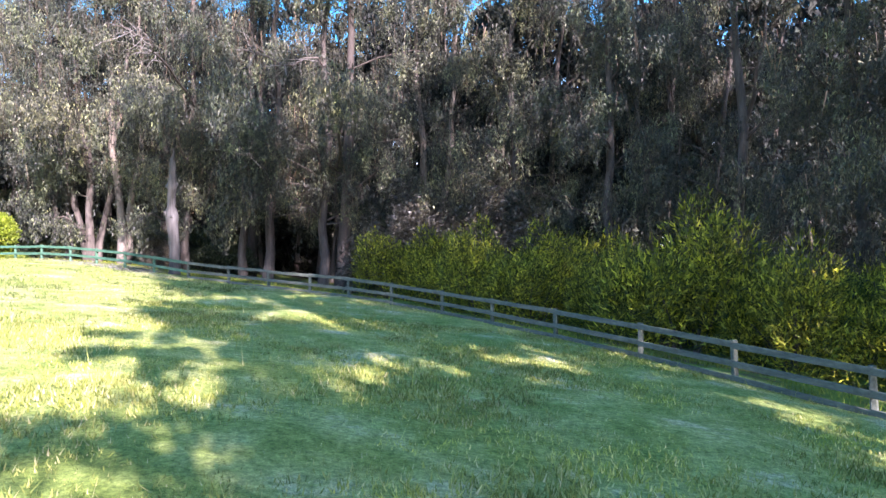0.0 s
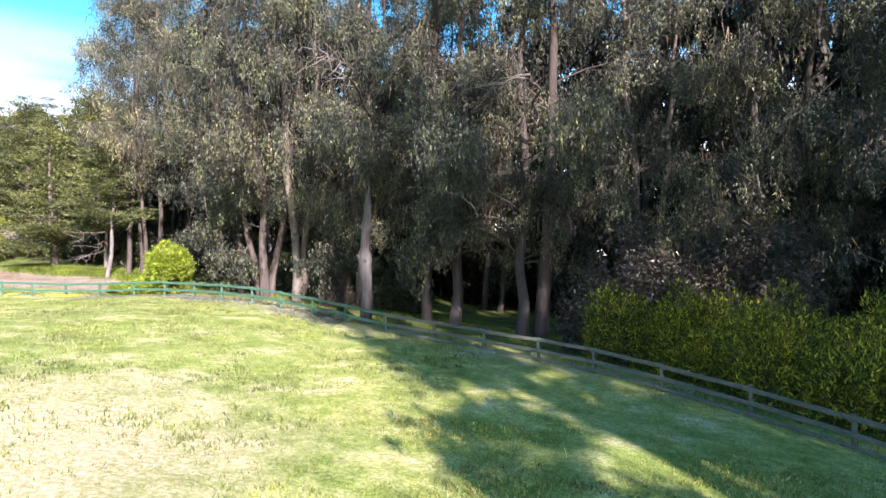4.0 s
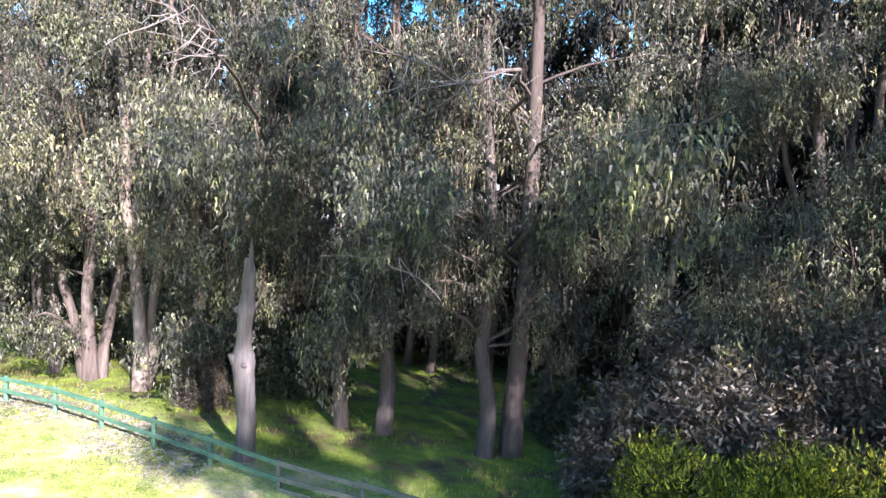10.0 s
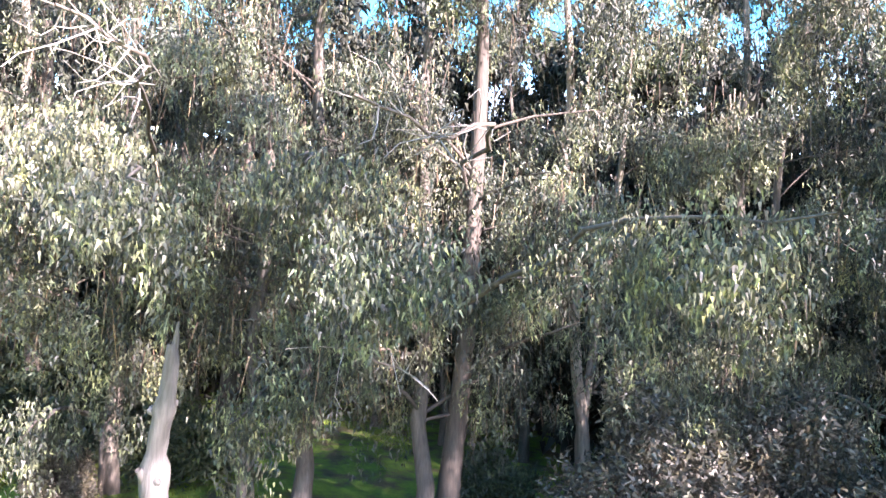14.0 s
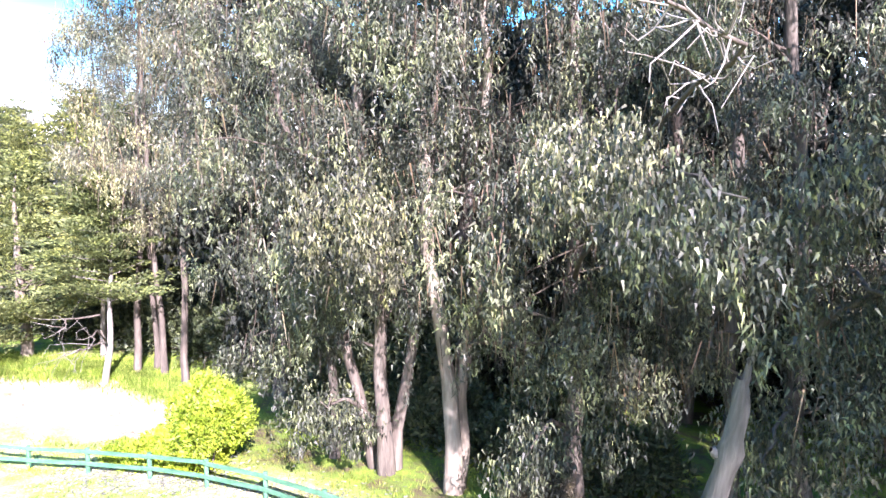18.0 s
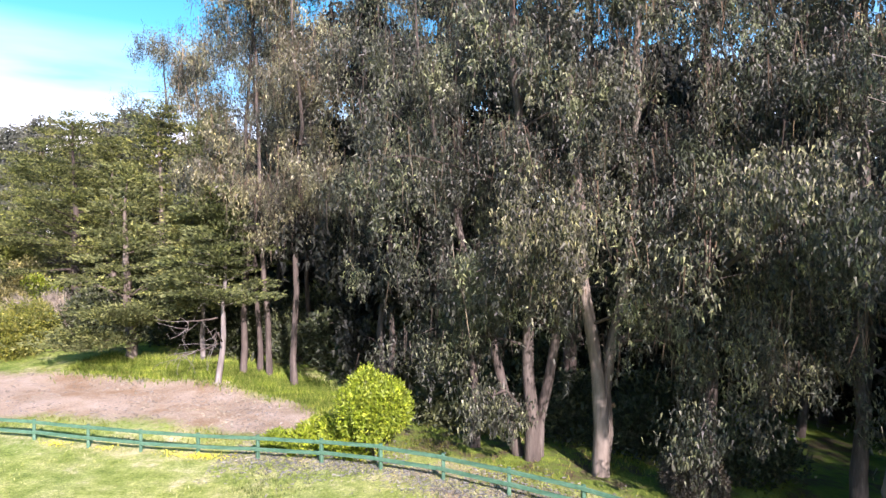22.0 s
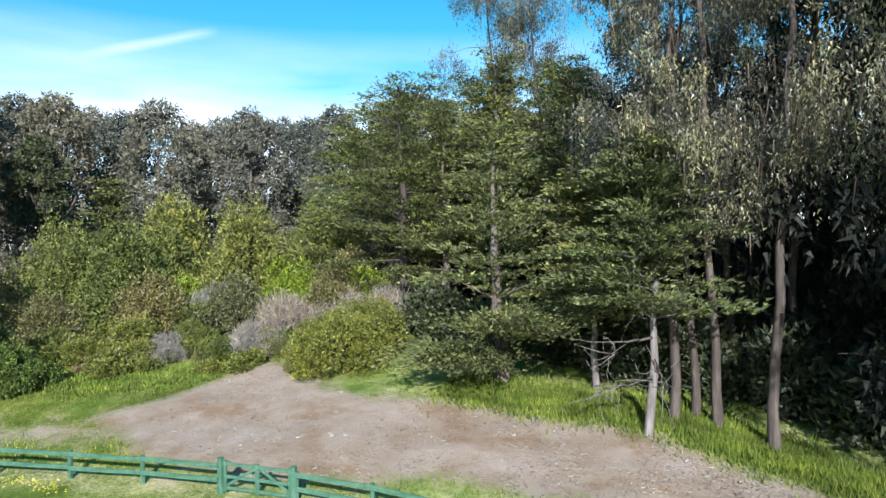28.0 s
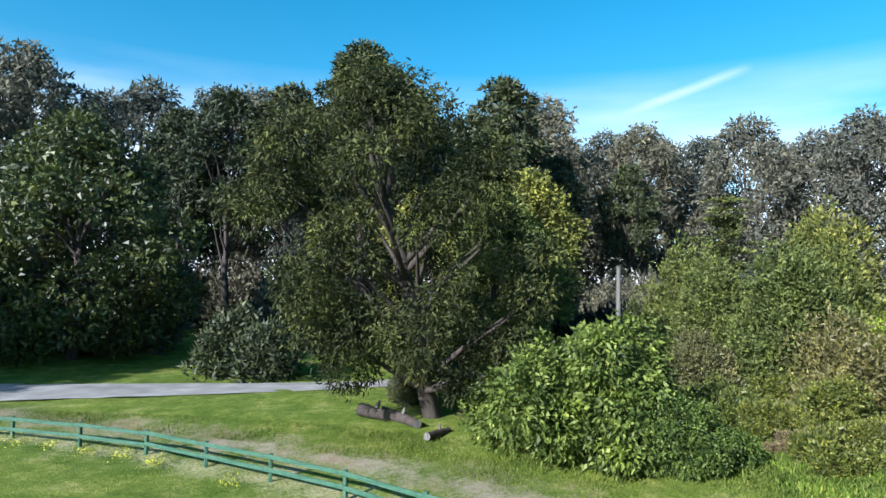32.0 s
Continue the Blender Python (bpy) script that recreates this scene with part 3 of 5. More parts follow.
def shrub(name, seed, size, leaves, leaf, leaf_size, label, category="shrub", lobes=14, up=0.4, shell=0.75, bark=None, spread=0.8, ground_gap=0.0, lobe=0.42, kite=False):
    """A bush of rounded lobes with leaves on their outsides and a few stems inside."""
    rng = np.random.default_rng(seed)
    bush = new(name)
    tagged(bush, label, category)
    size = np.asarray(size, float)
    d = unit(rng, lobes)
    d[:, 2] = np.abs(d[:, 2]) * 0.9 + 0.05
    lc = d * size * (1 - lobe * 0.75) * (rng.uniform(0.45, 1, lobes)[:, None] ** 0.6)
    lc[:, 2] += ground_gap
    lr = lobe * rng.uniform(0.65, 1.2, lobes)
    k = rng.choice(lobes, leaves, p=lr ** 2 / (lr ** 2).sum())
    u = unit(rng, leaves)
    rad = shell + (1.06 - shell) * rng.random(leaves) ** 0.7
    bumpy = 1 + 0.16 * np.sin(u[:, 0] * 9 + k * 1.7) * np.sin(u[:, 1] * 8 + k) + 0.1 * np.sin(u[:, 2] * 14 + k * 2.3)
    c = lc[k] + u * (lr[k] * rad * bumpy)[:, None] * size * spread
    keep = c[:, 2] > 0.03 - 0.1
    axis = u * 0.8 + rng.standard_normal((leaves, 3)) * 0.6 + (0, 0, up)
    piece("foliage", leaf_mesh("foliage", c[keep], axis[keep], leaf_size[0], leaf_size[1], leaf, rng, kite), bush)
    bark = bark or DARK_BARK
    for i in range(min(lobes, 6)):
        piece("stem", tube_mesh("stem", wander(rng, (rng.normal(0, 0.12), rng.normal(0, 0.12), -0.2), lc[i], 5, 0.06), np.linspace(0.05, 0.015, 5) * max(1, size[2] * 0.35), bark, 5), bush)
    return bush


def broad_tree(name, seed, height, reach, leaves, leaf, leaf_size, label, bark=None, base=0.2, lobes=46, lobe=1.5, girth=0.28, droop=0.1, flat=0.8, lean=(0, 0), skirt=1.0):
    """A round-headed tree: trunk, forking limbs, and rounded clumps of leaves with gaps between them."""
    rng = np.random.default_rng(seed)
    tree = new(name)
    tagged(tree, label, "tree")
    bark = bark or DARK_BARK
    top = np.array([lean[0], lean[1], height * 0.86])
    path = wander(rng, (0, 0, -0.3), top, 10, 0.12)
    piece("trunk", tube_mesh("trunk", path, girth * (1 - 0.9 * np.linspace(0, 1, 10)) + 0.02, bark, 9, 0.05, rng), tree)
    lc = []
    for i in range(lobes):
        f = base + (1.0 - base) * (i + rng.random()) / lobes
        a = i * 2.4 + rng.normal(0, 0.4)
        prof = math.sin(math.pi * min(1, 0.16 + 0.8 * (f - base) / (1 - base) * 1.05)) ** 0.7 * (skirt if f < 0.4 else 1)
        r = reach * prof * rng.uniform(0.45, 1.0)
        c = np.array([math.cos(a) * r, math.sin(a) * r, f * height]) + np.array([*lean, 0]) * f
        lc.append(c)
        if i % 3 == 0:
            s = np.array([np.interp(max(0.12, f - 0.22), np.linspace(0, 1, 10), path[:, j]) for j in range(3)])
            piece("limb", tube_mesh("limb", wander(rng, s, c, 6, 0.1), np.linspace(girth * 0.38, 0.02, 6), bark, 6), tree)
    lc = np.array(lc)
    lr = lobe * rng.uniform(0.6, 1.25, lobes)
    k = rng.choice(lobes, leaves, p=lr ** 2 / (lr ** 2).sum())
    u = unit(rng, leaves)
    rad = 0.55 + 0.5 * rng.random(leaves) ** 0.6
    bumpy = 1 + 0.22 * np.sin(u[:, 0] * 7 + k * 1.7) * np.sin(u[:, 1] * 8 + k) + 0.12 * np.sin(u[:, 2] * 12 + k * 2.3)
    c = lc[k] + u * (lr[k] * rad * bumpy)[:, None] * (1, 1, flat)
    axis = u * 0.7 + rng.standard_normal((leaves, 3)) * 0.6 + (0, 0, -droop)
    keep = c[:, 2] > 0.25
    piece("crown", leaf_mesh("crown", c[keep], axis[keep], leaf_size[0], leaf_size[1], leaf, rng), tree)
    return tree


def cypress(seed, height, reach, leaves, label, base=0.15, bark=None, leaf=None, flat_top=False, whorls=26, plate=1.0, girth=0.35, leaf_size=(0.3, 0.15), sweep=0.0):
    """A layered conifer: straight trunk, level branches, and flat plates of foliage on them."""
    rng = np.random.default_rng(seed)
    tree = new("cypress_tree")
    tagged(tree, label, "tree")
    bark, leaf = bark or PALE_BARK, leaf or CYPRESS_LEAF
    path = wander(rng, (0, 0, -0.3), (rng.normal(0, 0.3), rng.normal(0, 0.3), height * 0.95), 12, 0.07)
    piece("trunk", tube_mesh("trunk", path, girth * (1 - 0.93 * np.linspace(0, 1, 12)) + 0.015, bark, 9, 0.05, rng), tree)
    pc, pr, pd = [], [], []
    for i in range(whorls):
        f = base + (0.98 - base) * i / (whorls - 1)
        prof = (1 - ((f - base) / (1 - base)) ** (3.0 if flat_top else 1.25)) * 0.92 + 0.1
        for j in range(3):
            a = i * 1.1 + j * 2.1 + rng.normal(0, 0.35)
            r = reach * prof * rng.uniform(0.6, 1.1)
            z = f * height + rng.normal(0, 0.25)
            s = np.array([np.interp(f, np.linspace(0, 1, 12), path[:, q]) for q in range(3)])
            e = np.array([math.cos(a) * r, math.sin(a) * r, z + r * rng.uniform(-0.12, 0.22)])
            if sweep and i < 3:
                # the lowest boughs reach out on the open side
                a = -2.7 + (i * 3 + j) * 0.32
                e = np.array([math.cos(a) * sweep, math.sin(a) * sweep, z + rng.uniform(0.1, 0.5)])
                r = sweep
            if j == 0 or f < base + 0.25:
                piece("branch", tube_mesh("branch", wander(rng, s, e, 5, 0.06), np.linspace(girth * 0.28 * (1.1 - f), 0.012, 5), bark, 5), tree)
            m = max(2, int(r / (0.75 * plate)))
            for t in np.linspace(0.35, 1.0, m):
                pc.append(s * (1 - t) + e * t + rng.standard_normal(3) * (0.3, 0.3, 0.08))
                pr.append(plate * rng.uniform(0.55, 1.0) * (0.7 + 0.4 * t) * (1.5 if sweep and i < 3 else 1.0))
                pd.append((math.cos(a), math.sin(a), 0.1))
    pc, pr, pd = np.array(pc), np.array(pr), np.array(pd)
    k = rng.choice(len(pc), leaves, p=pr ** 2 / (pr ** 2).sum())
    u = rng.standard_normal((leaves, 3)) * (0.5, 0.5, 0.07)
    c = pc[k] + u * pr[k][:, None]
    c[:, 2] += 0.1 * pr[k] * np.sin(u[:, 0] * 9 + k)
    axis = pd[k] + u * 1.2 + rng.standard_normal((leaves, 3)) * 0.45 + (0, 0, 0.25)
    piece("crown", leaf_mesh("crown", c, axis, leaf_size[0], leaf_size[1], leaf, rng), tree)
    return tree


def stand(tree, x, y, turn=0.0, size=1.0, lean=0.0, tall=None):
    """The pose of a thing on the ground at (x, y)."""
    return Matrix.Translation(on_land(x, y)) @ Matrix.Rotation(turn, 4, "Z") @ Matrix.Rotation(lean, 4, "Y") @ Matrix.Diagonal((size, size, tall or size, 1))


def plant(tree, places, labels=None):
    """Stands the tree at its first place and copies of it at the others: (x, y, turn, size[, lean])."""
    for i, p in enumerate(places):
        m = stand(tree, *p)
        if i == 0:
            tree.matrix_basis = m
        else:
            copy_thing(tree, m)


SOUTH = -1.57
gum_label = "tall eucalyptus with peeling bark and drooping olive leaves behind the fence"
tagged_group = "eucalyptus grove"
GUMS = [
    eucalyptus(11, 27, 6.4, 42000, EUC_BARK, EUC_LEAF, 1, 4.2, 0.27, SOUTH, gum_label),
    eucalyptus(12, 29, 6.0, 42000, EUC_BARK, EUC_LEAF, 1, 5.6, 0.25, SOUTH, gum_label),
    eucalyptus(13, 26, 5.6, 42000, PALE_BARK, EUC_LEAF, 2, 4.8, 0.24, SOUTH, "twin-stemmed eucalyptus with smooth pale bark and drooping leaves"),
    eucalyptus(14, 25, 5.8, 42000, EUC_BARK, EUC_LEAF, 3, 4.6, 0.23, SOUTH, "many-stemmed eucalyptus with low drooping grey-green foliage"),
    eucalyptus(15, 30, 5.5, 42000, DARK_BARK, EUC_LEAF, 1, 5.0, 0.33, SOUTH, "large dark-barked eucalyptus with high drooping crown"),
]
for g in GUMS:
    tagged(g, group=tagged_group)
plant(GUMS[0], [(-11.7, 39.8, 0.0, 1.0), (-7.9, 38.4, 0.4, 0.95), (3.5, 37.0, 0.3, 0.95), (13.5, 31.0, -0.5, 1.0), (19.5, 21.5, 0.9, 1.05)])
plant(GUMS[1], [(-17.7, 41.8, 0.1, 1.0), (-13.3, 40.2, -0.3, 0.9), (8.4, 34.5, 0.0, 1.0), (17.0, 26.5, 0.7, 1.0), (22.5, 16.5, -0.4, 1.0)])
plant(GUMS[2], [(-21.8, 41.3, 0.0, 1.0), (12.0, 39.0, 0.4, 0.95), (-1.5, 40.5, 0.3, 1.0)])
plant(GUMS[3], [(-24.2, 42.2, 0.0, 1.0), (15.5, 19.5, 1.2, 0.95), (21.5, 25.5, 0.2, 1.05), (6.0, 41.0, 0.6, 1.0), (14.6, 36.8, 2.0, 1.0)])
plant(GUMS[4], [(-6.9, 39.0, 0.0, 1.0), (-14.5, 45.2, 0.6, 0.95), (-22.5, 49.0, -0.5, 0.95), (-31.0, 60.0, 0.8, 1.0), (-26.5, 56.0, -0.4, 1.0), (-36.5, 66.0, 0.2, 1.0)])

TALL = eucalyptus(16, 27, 5.2, 28000, EUC_BARK, SUNLIT_LEAF, 1, 10.0, 0.17, SOUTH, "slender tall eucalyptus, bare below, with a high drooping crown")
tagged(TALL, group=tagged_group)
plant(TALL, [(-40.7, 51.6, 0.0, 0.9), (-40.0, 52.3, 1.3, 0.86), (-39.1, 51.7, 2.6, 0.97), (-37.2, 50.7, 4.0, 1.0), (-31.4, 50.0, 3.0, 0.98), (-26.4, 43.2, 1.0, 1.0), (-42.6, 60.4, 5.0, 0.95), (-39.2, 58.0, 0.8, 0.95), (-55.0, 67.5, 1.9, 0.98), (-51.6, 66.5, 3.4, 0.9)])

# the wood behind: the same kind, thinner crowns, grove shade in the leaf colour
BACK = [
    eucalyptus(21, 26, 5.0, 8500, EUC_BARK, SHADED_GUM_LEAF, 1, 2.2, 0.24, None, "eucalyptus deep in the grove with a sparse crown", leaf_size=(0.46, 0.19), clumps=7, limb_count=16, strips=0),
    eucalyptus(22, 28, 5.4, 4800, DARK_BARK, SHADED_GUM_LEAF, 1, 2.6, 0.26, None, "dark eucalyptus deep in the grove with a sparse crown", leaf_size=(0.8, 0.42), clumps=6, limb_count=16, strips=0),
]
rng = np.random.default_rng(5)
spots = [[], []]
for i in range(30):
    x = -34 + 68 * (i + rng.random()) / 30
    spots[0].append((x, 51.5 + 8 * ((i * 0.618) % 1) - 0.42 * max(0, x - 2) + rng.normal(0, 0.6), rng.uniform(0, 6.2), rng.uniform(0.85, 1.05)))
for i in range(34):
    x = -33 + 78 * (i + rng.random()) / 34
    spots[1].append((x, 62 + 13 * ((i * 0.618) % 1) - 0.42 * max(0, x - 2) + rng.normal(0, 0.6), rng.uniform(0, 6.2), rng.uniform(0.9, 1.15)))
spots[1] += [(16.9, 42.2, 0.4, 0.95), (21.0, 42.6, 1.7, 0.95), (25.0, 50.0, 2.9, 1.0), (9.6, 46.5, 3.6, 1.0), (19.3, 47.0, 5.3, 1.0), (6.8, 50.5, 4.7, 1.05)]
spots[0] += [(5.0, 46.0, 0.6, 1.05), (12.0, 43.0, 1.6, 1.1), (0.0, 49.0, 2.6, 1.05), (-37.0, 60.0, 0.3, 0.95), (-41.0, 64.5, 1.3, 1.0), (-45.5, 66.5, 2.3, 0.9), (-35.0, 65.5, 3.3, 1.0)]
for g, p in zip(BACK, spots):
    tagged(g, group=tagged_group)
    plant(g, p)

# Undergrowth in the same darkened leaf, shade painted in.
UNDER = shrub("undergrowth_bush", 33, (3.2, 3.0, 4.6), 3400, SHADED_GUM_LEAF, (0.55, 0.26), "undergrowth bush deep in the grove with shade-darkened leaves", lobes=24)
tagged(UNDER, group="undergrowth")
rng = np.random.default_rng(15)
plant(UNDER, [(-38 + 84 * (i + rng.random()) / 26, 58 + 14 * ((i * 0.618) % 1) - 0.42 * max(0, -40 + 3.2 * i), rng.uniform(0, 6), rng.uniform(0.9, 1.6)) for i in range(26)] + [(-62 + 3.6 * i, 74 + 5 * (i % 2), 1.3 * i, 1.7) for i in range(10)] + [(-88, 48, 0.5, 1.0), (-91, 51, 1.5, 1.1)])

# Dark pine colour on these bushes stands in for the canopy's shade.
THORN = shrub("undergrowth_bush", 34, (3.0, 2.8, 3.8), 6500, PINE_LEAF, (0.27, 0.14), "leafy undergrowth bush under the conifers with shade-darkened leaves", lobes=22)
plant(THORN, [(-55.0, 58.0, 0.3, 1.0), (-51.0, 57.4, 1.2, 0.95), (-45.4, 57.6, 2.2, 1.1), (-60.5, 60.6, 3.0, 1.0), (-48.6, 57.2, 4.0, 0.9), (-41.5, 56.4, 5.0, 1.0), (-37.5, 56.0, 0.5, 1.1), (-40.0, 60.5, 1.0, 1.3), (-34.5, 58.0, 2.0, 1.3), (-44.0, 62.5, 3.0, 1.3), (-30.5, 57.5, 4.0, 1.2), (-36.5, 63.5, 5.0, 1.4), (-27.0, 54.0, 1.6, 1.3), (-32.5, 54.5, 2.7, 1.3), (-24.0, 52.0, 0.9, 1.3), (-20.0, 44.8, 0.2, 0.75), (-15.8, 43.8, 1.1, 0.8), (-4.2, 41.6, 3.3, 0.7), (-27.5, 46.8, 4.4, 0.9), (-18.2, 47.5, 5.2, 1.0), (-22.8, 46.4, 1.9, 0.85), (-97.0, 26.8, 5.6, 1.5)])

# trees south of the meadow, which throw the shade on it
SHADE = eucalyptus(31, 41, 6.0, 3900, EUC_BARK, EUC_LEAF, 1, 9.0, 0.45, None, "very tall eucalyptus on the south side of the meadow", leaf_size=(0.85, 0.42), clumps=5, limb_count=22, strips=0)
plant(SHADE, [(10.7, -5.5, 0.3, 1.0), (18.0, -4.0, 1.4, 0.9), (24.5, -4.0, 2.2, 1.0), (31.5, -2.5, 3.1, 0.95), (38.0, -1.5, 4.4, 0.95), (21.0, -14.5, 5.1, 1.0), (4.6, -6.4, 0.7, 0.31), (8.2, -3.6, 2.0, 0.34), (15.0, -9.5, 3.0, 0.5), (14.5, -13.0, 4.0, 1.05), (30.0, -12.0, 0.9, 1.0), (11.8, -1.8, 5.2, 0.4)])

# broom hedge behind the fence
BROOM = [shrub("broom_bush", 40 + i, (2.3, 2.1, 3.3), 9500, GORSE_LEAF, (0.17, 0.052), "dense yellow-green broom bush behind the fence", up=0.9, lobes=18, ground_gap=0.6) for i in range(3)]
rng = np.random.default_rng(6)
spots = [[], [], []]
for i in range(24):
    k = i / 23
    bx, by = np.interp(k, [0, 0.35, 0.7, 1], [-2.2, 4.0, 9.8, 15.5]), np.interp(k, [0, 0.35, 0.7, 1], [28.8, 23.2, 16.5, 9.5])
    off = 1.2 + 3.2 * (i % 3)
    spots[i % 3].append((bx + off * 0.72 + rng.normal(0, 0.3), by + off * 0.68 + rng.normal(0, 0.3), rng.uniform(0, 6), rng.uniform(0.88, 1.15) * (1.3 if i % 7 == 5 else 1.0)))
spots[0] += [(17.6, 12.2, 0.4, 1.1), (19.0, 16.5, 1.4, 1.2)]
spots[2] += [(-3.2, 31.6, 0.3, 0.95), (-0.4, 31.4, 1.9, 1.05)]
spots[1] += [(16.8, 8.2, 2.4, 1.0), (20.5, 12.5, 3.4, 1.2)]
for g, p in zip(BROOM, spots):
    tagged(g, group="broom hedge")
    plant(g, p)

# young grey-leaved gums on the edge
SAPLING = shrub("eucalyptus_sapling", 50, (3.4, 3.0, 7.4), 26000, GREY_LEAF, (0.2, 0.085), "bushy young eucalyptus with silvery grey leaves", lobes=64, up=-0.3, lobe=0.22, shell=0.4)
plant(SAPLING, [(-2.4, 34.4, 0.0, 1.1), (2.6, 34.0, 1.3, 1.0), (-18.6, 39.8, 2.0, 0.35)])

# west side: conifers and the edge of the clearing
CYP = cypress(61, 17, 5.4, 29000, "tall layered cypress with pale trunk", 0.2, whorls=23, leaf_size=(0.21, 0.1))
plant(CYP, [(-52.8, 62.5, 0.5, 0.98), (-47.6, 60.2, 2.0, 0.92), (-50.5, 66.0, 3.1, 1.0), (-56.0, 61.0, 4.2, 0.84)])
SWEEP = cypress(64, 11.5, 3.3, 24000, "layered cypress with pale trunk and low sweeping branches", 0.14, whorls=12, plate=1.25, leaf_size=(0.22, 0.1), sweep=3.9, leaf=SWEEP_LEAF)
plant(SWEEP, [(-48.2, 52.2, 0.5, 1.0)])
FLAT = cypress(62, 16.5, 6.2, 32000, "flat-topped cypress with dark layered foliage", 0.28, flat_top=True, whorls=18, plate=1.3, girth=0.45, bark=DARK_BARK, leaf_size=(0.21, 0.1))
plant(FLAT, [(-59.0, 61.4, 0.0, 0.95), (-63.5, 66.0, 1.7, 1.0), (-71.0, 73.0, 3.0, 0.88), (-56.5, 67.0, 4.2, 1.03), (-79.0, 78.0, 3.0, 0.85)])
YOUNG = cypress(63, 11.0, 2.6, 22000, "slender cypress with bare dead lower branches", 0.42, whorls=18, girth=0.17, bark=DEAD_WOOD, leaf=SWEEP_LEAF, leaf_size=(0.2, 0.09))
plant(YOUNG, [(-41.3, 49.8, 0.0, 1.0), (-44.2, 53.4, 1.0, 0.95)])

LIME = shrub("lime_bush", 70, (2.05, 2.0, 2.9), 26000, LIME_LEAF, (0.15, 0.085), "round bright lime-green bush on a leaning stem", lobes=30, ground_gap=1.1, lobe=0.36)
plant(LIME, [(-30.1, 40.8, 0.0, 0.88)])
LOW = shrub("low_bush", 71, (1.9, 1.5, 1.5), 7000, LIME_LEAF, (0.19, 0.09), "low spreading yellow-green bush against the fence", lobes=14)
plant(LOW, [(-32.4, 41.7, 0.0, 0.95), (-30.6, 41.2, 1.5, 0.75), (-34.2, 41.9, 2.4, 0.6)])

ROUND = shrub("round_bush", 72, (2.8, 2.6, 3.6), 38000, SHRUB_LEAF, (0.12, 0.065), "dense rounded green bush beside the dirt clearing", lobes=26)
plant(ROUND, [(-56.1, 50.2, 0.0, 1.0), (-56.6, 53.4, 1.2, 1.05)])

BROADLEAF = shrub("broadleaf_bush", 73, (4.7, 3.7, 5.0), 38000, BROAD_LEAF, (0.22, 0.1), "sprawling bush with large fresh green leaves", lobes=36, up=-0.6, kite=True, lobe=0.27, shell=0.5)
plant(BROADLEAF, [(-70.6, 39.0, 1.3, 1.06), (-72.4, 37.8, 3.4, 0.5), (-68.0, 41.2, 4.6, 0.5)])

HILL = [
    shrub("hillside_shrub", 80, (2.7, 2.7, 4.0), 14500, OLIVE_LEAF, (0.16, 0.09), "olive-green leafy shrub on the hillside", lobes=24, lobe=0.36),
    shrub("hillside_shrub", 81, (2.2, 2.2, 2.4), 12000, SHRUB_LEAF, (0.14, 0.08), "low rounded green hillside shrub", lobes=16),
    shrub("hillside_shrub", 82, (2.6, 2.6, 6.4), 20000, ACACIA_LEAF, (0.16, 0.09), "tall yellow-green flowering shrub on the slope", lobes=34, lobe=0.3),
    shrub("bare_shrub", 83, (2.2, 2.2, 2.6), 9000, TWIG, (0.42, 0.022), "leafless grey twiggy shrub", lobes=22, up=0.9, shell=0.15, lobe=0.36),
    shrub("hillside_shrub", 84, (2.4, 2.4, 3.6), 14000, LIME_LEAF, (0.16, 0.085), "bright lime-green shrub on the slope", lobes=22, lobe=0.36),
    shrub("scrub_bush", 85, (1.3, 1.2, 1.1), 2700, RUST_LEAF, (0.16, 0.06), "low brownish scrub at the foot of the slope", lobes=12),
    shrub("scrub_bush", 86, (1.3, 1.3, 1.3), 2900, SHRUB_LEAF, (0.18, 0.09), "low green scrub at the foot of the slope", lobes=12),
]
plant(HILL[0], [(-66.7, 53.4, 0, 1.0), (-71.0, 51.0, 1, 1.1), (-62.0, 57.6, 2, 1.0), (-77.7, 53.0, 4, 1.2), (-64.2, 61.0, 5, 1.2), (-80.7, 47.4, 1.5, 1.0), (-84.5, 56.4, 2.5, 1.5), (-75.2, 47.6, 2.2, 0.9), (-88.0, 52.5, 0.7, 1.4), (-79.6, 37.2, 0.3, 0.5), (-80.6, 34.6, 2.0, 0.45), (-76.2, 37.4, 3.0, 0.5)])
plant(HILL[1], [(-69.2, 48.6, 1, 0.85), (-60.2, 54.4, 2, 0.9), (-73.2, 46.4, 3, 0.8), (-75.7, 43.9, 4, 0.8), (-66.0, 50.2, 5, 0.8), (-78.7, 44.4, 1, 1.0), (-68.8, 52.4, 0.4, 1.1), (-72.6, 49.6, 2.0, 0.9), (-63.0, 49.2, 2.6, 0.6), (-66.0, 46.6, 1.1, 0.7), (-69.2, 45.6, 0.2, 0.75), (-61.2, 51.2, 4.4, 0.7)])
plant(HILL[2], [(-76.6, 56.4, 0, 1.35), (-71.5, 59.2, 1.3, 1.1), (-80.2, 59.4, 2.6, 1.35), (-67.7, 63.4, 4, 1.1), (-82.6, 52.4, 5, 1.1), (-74.4, 51.4, 2.0, 0.95), (-79.0, 50.6, 3.6, 0.9)])
plant(HILL[3], [(-63.6, 54.2, 0, 1.2), (-60.4, 56.4, 1, 0.95), (-65.4, 47.8, 3, 0.55), (-58.4, 58.6, 3, 1.0), (-69.8, 54.6, 2.0, 1.1), (-61.8, 50.6, 4.0, 0.7)])
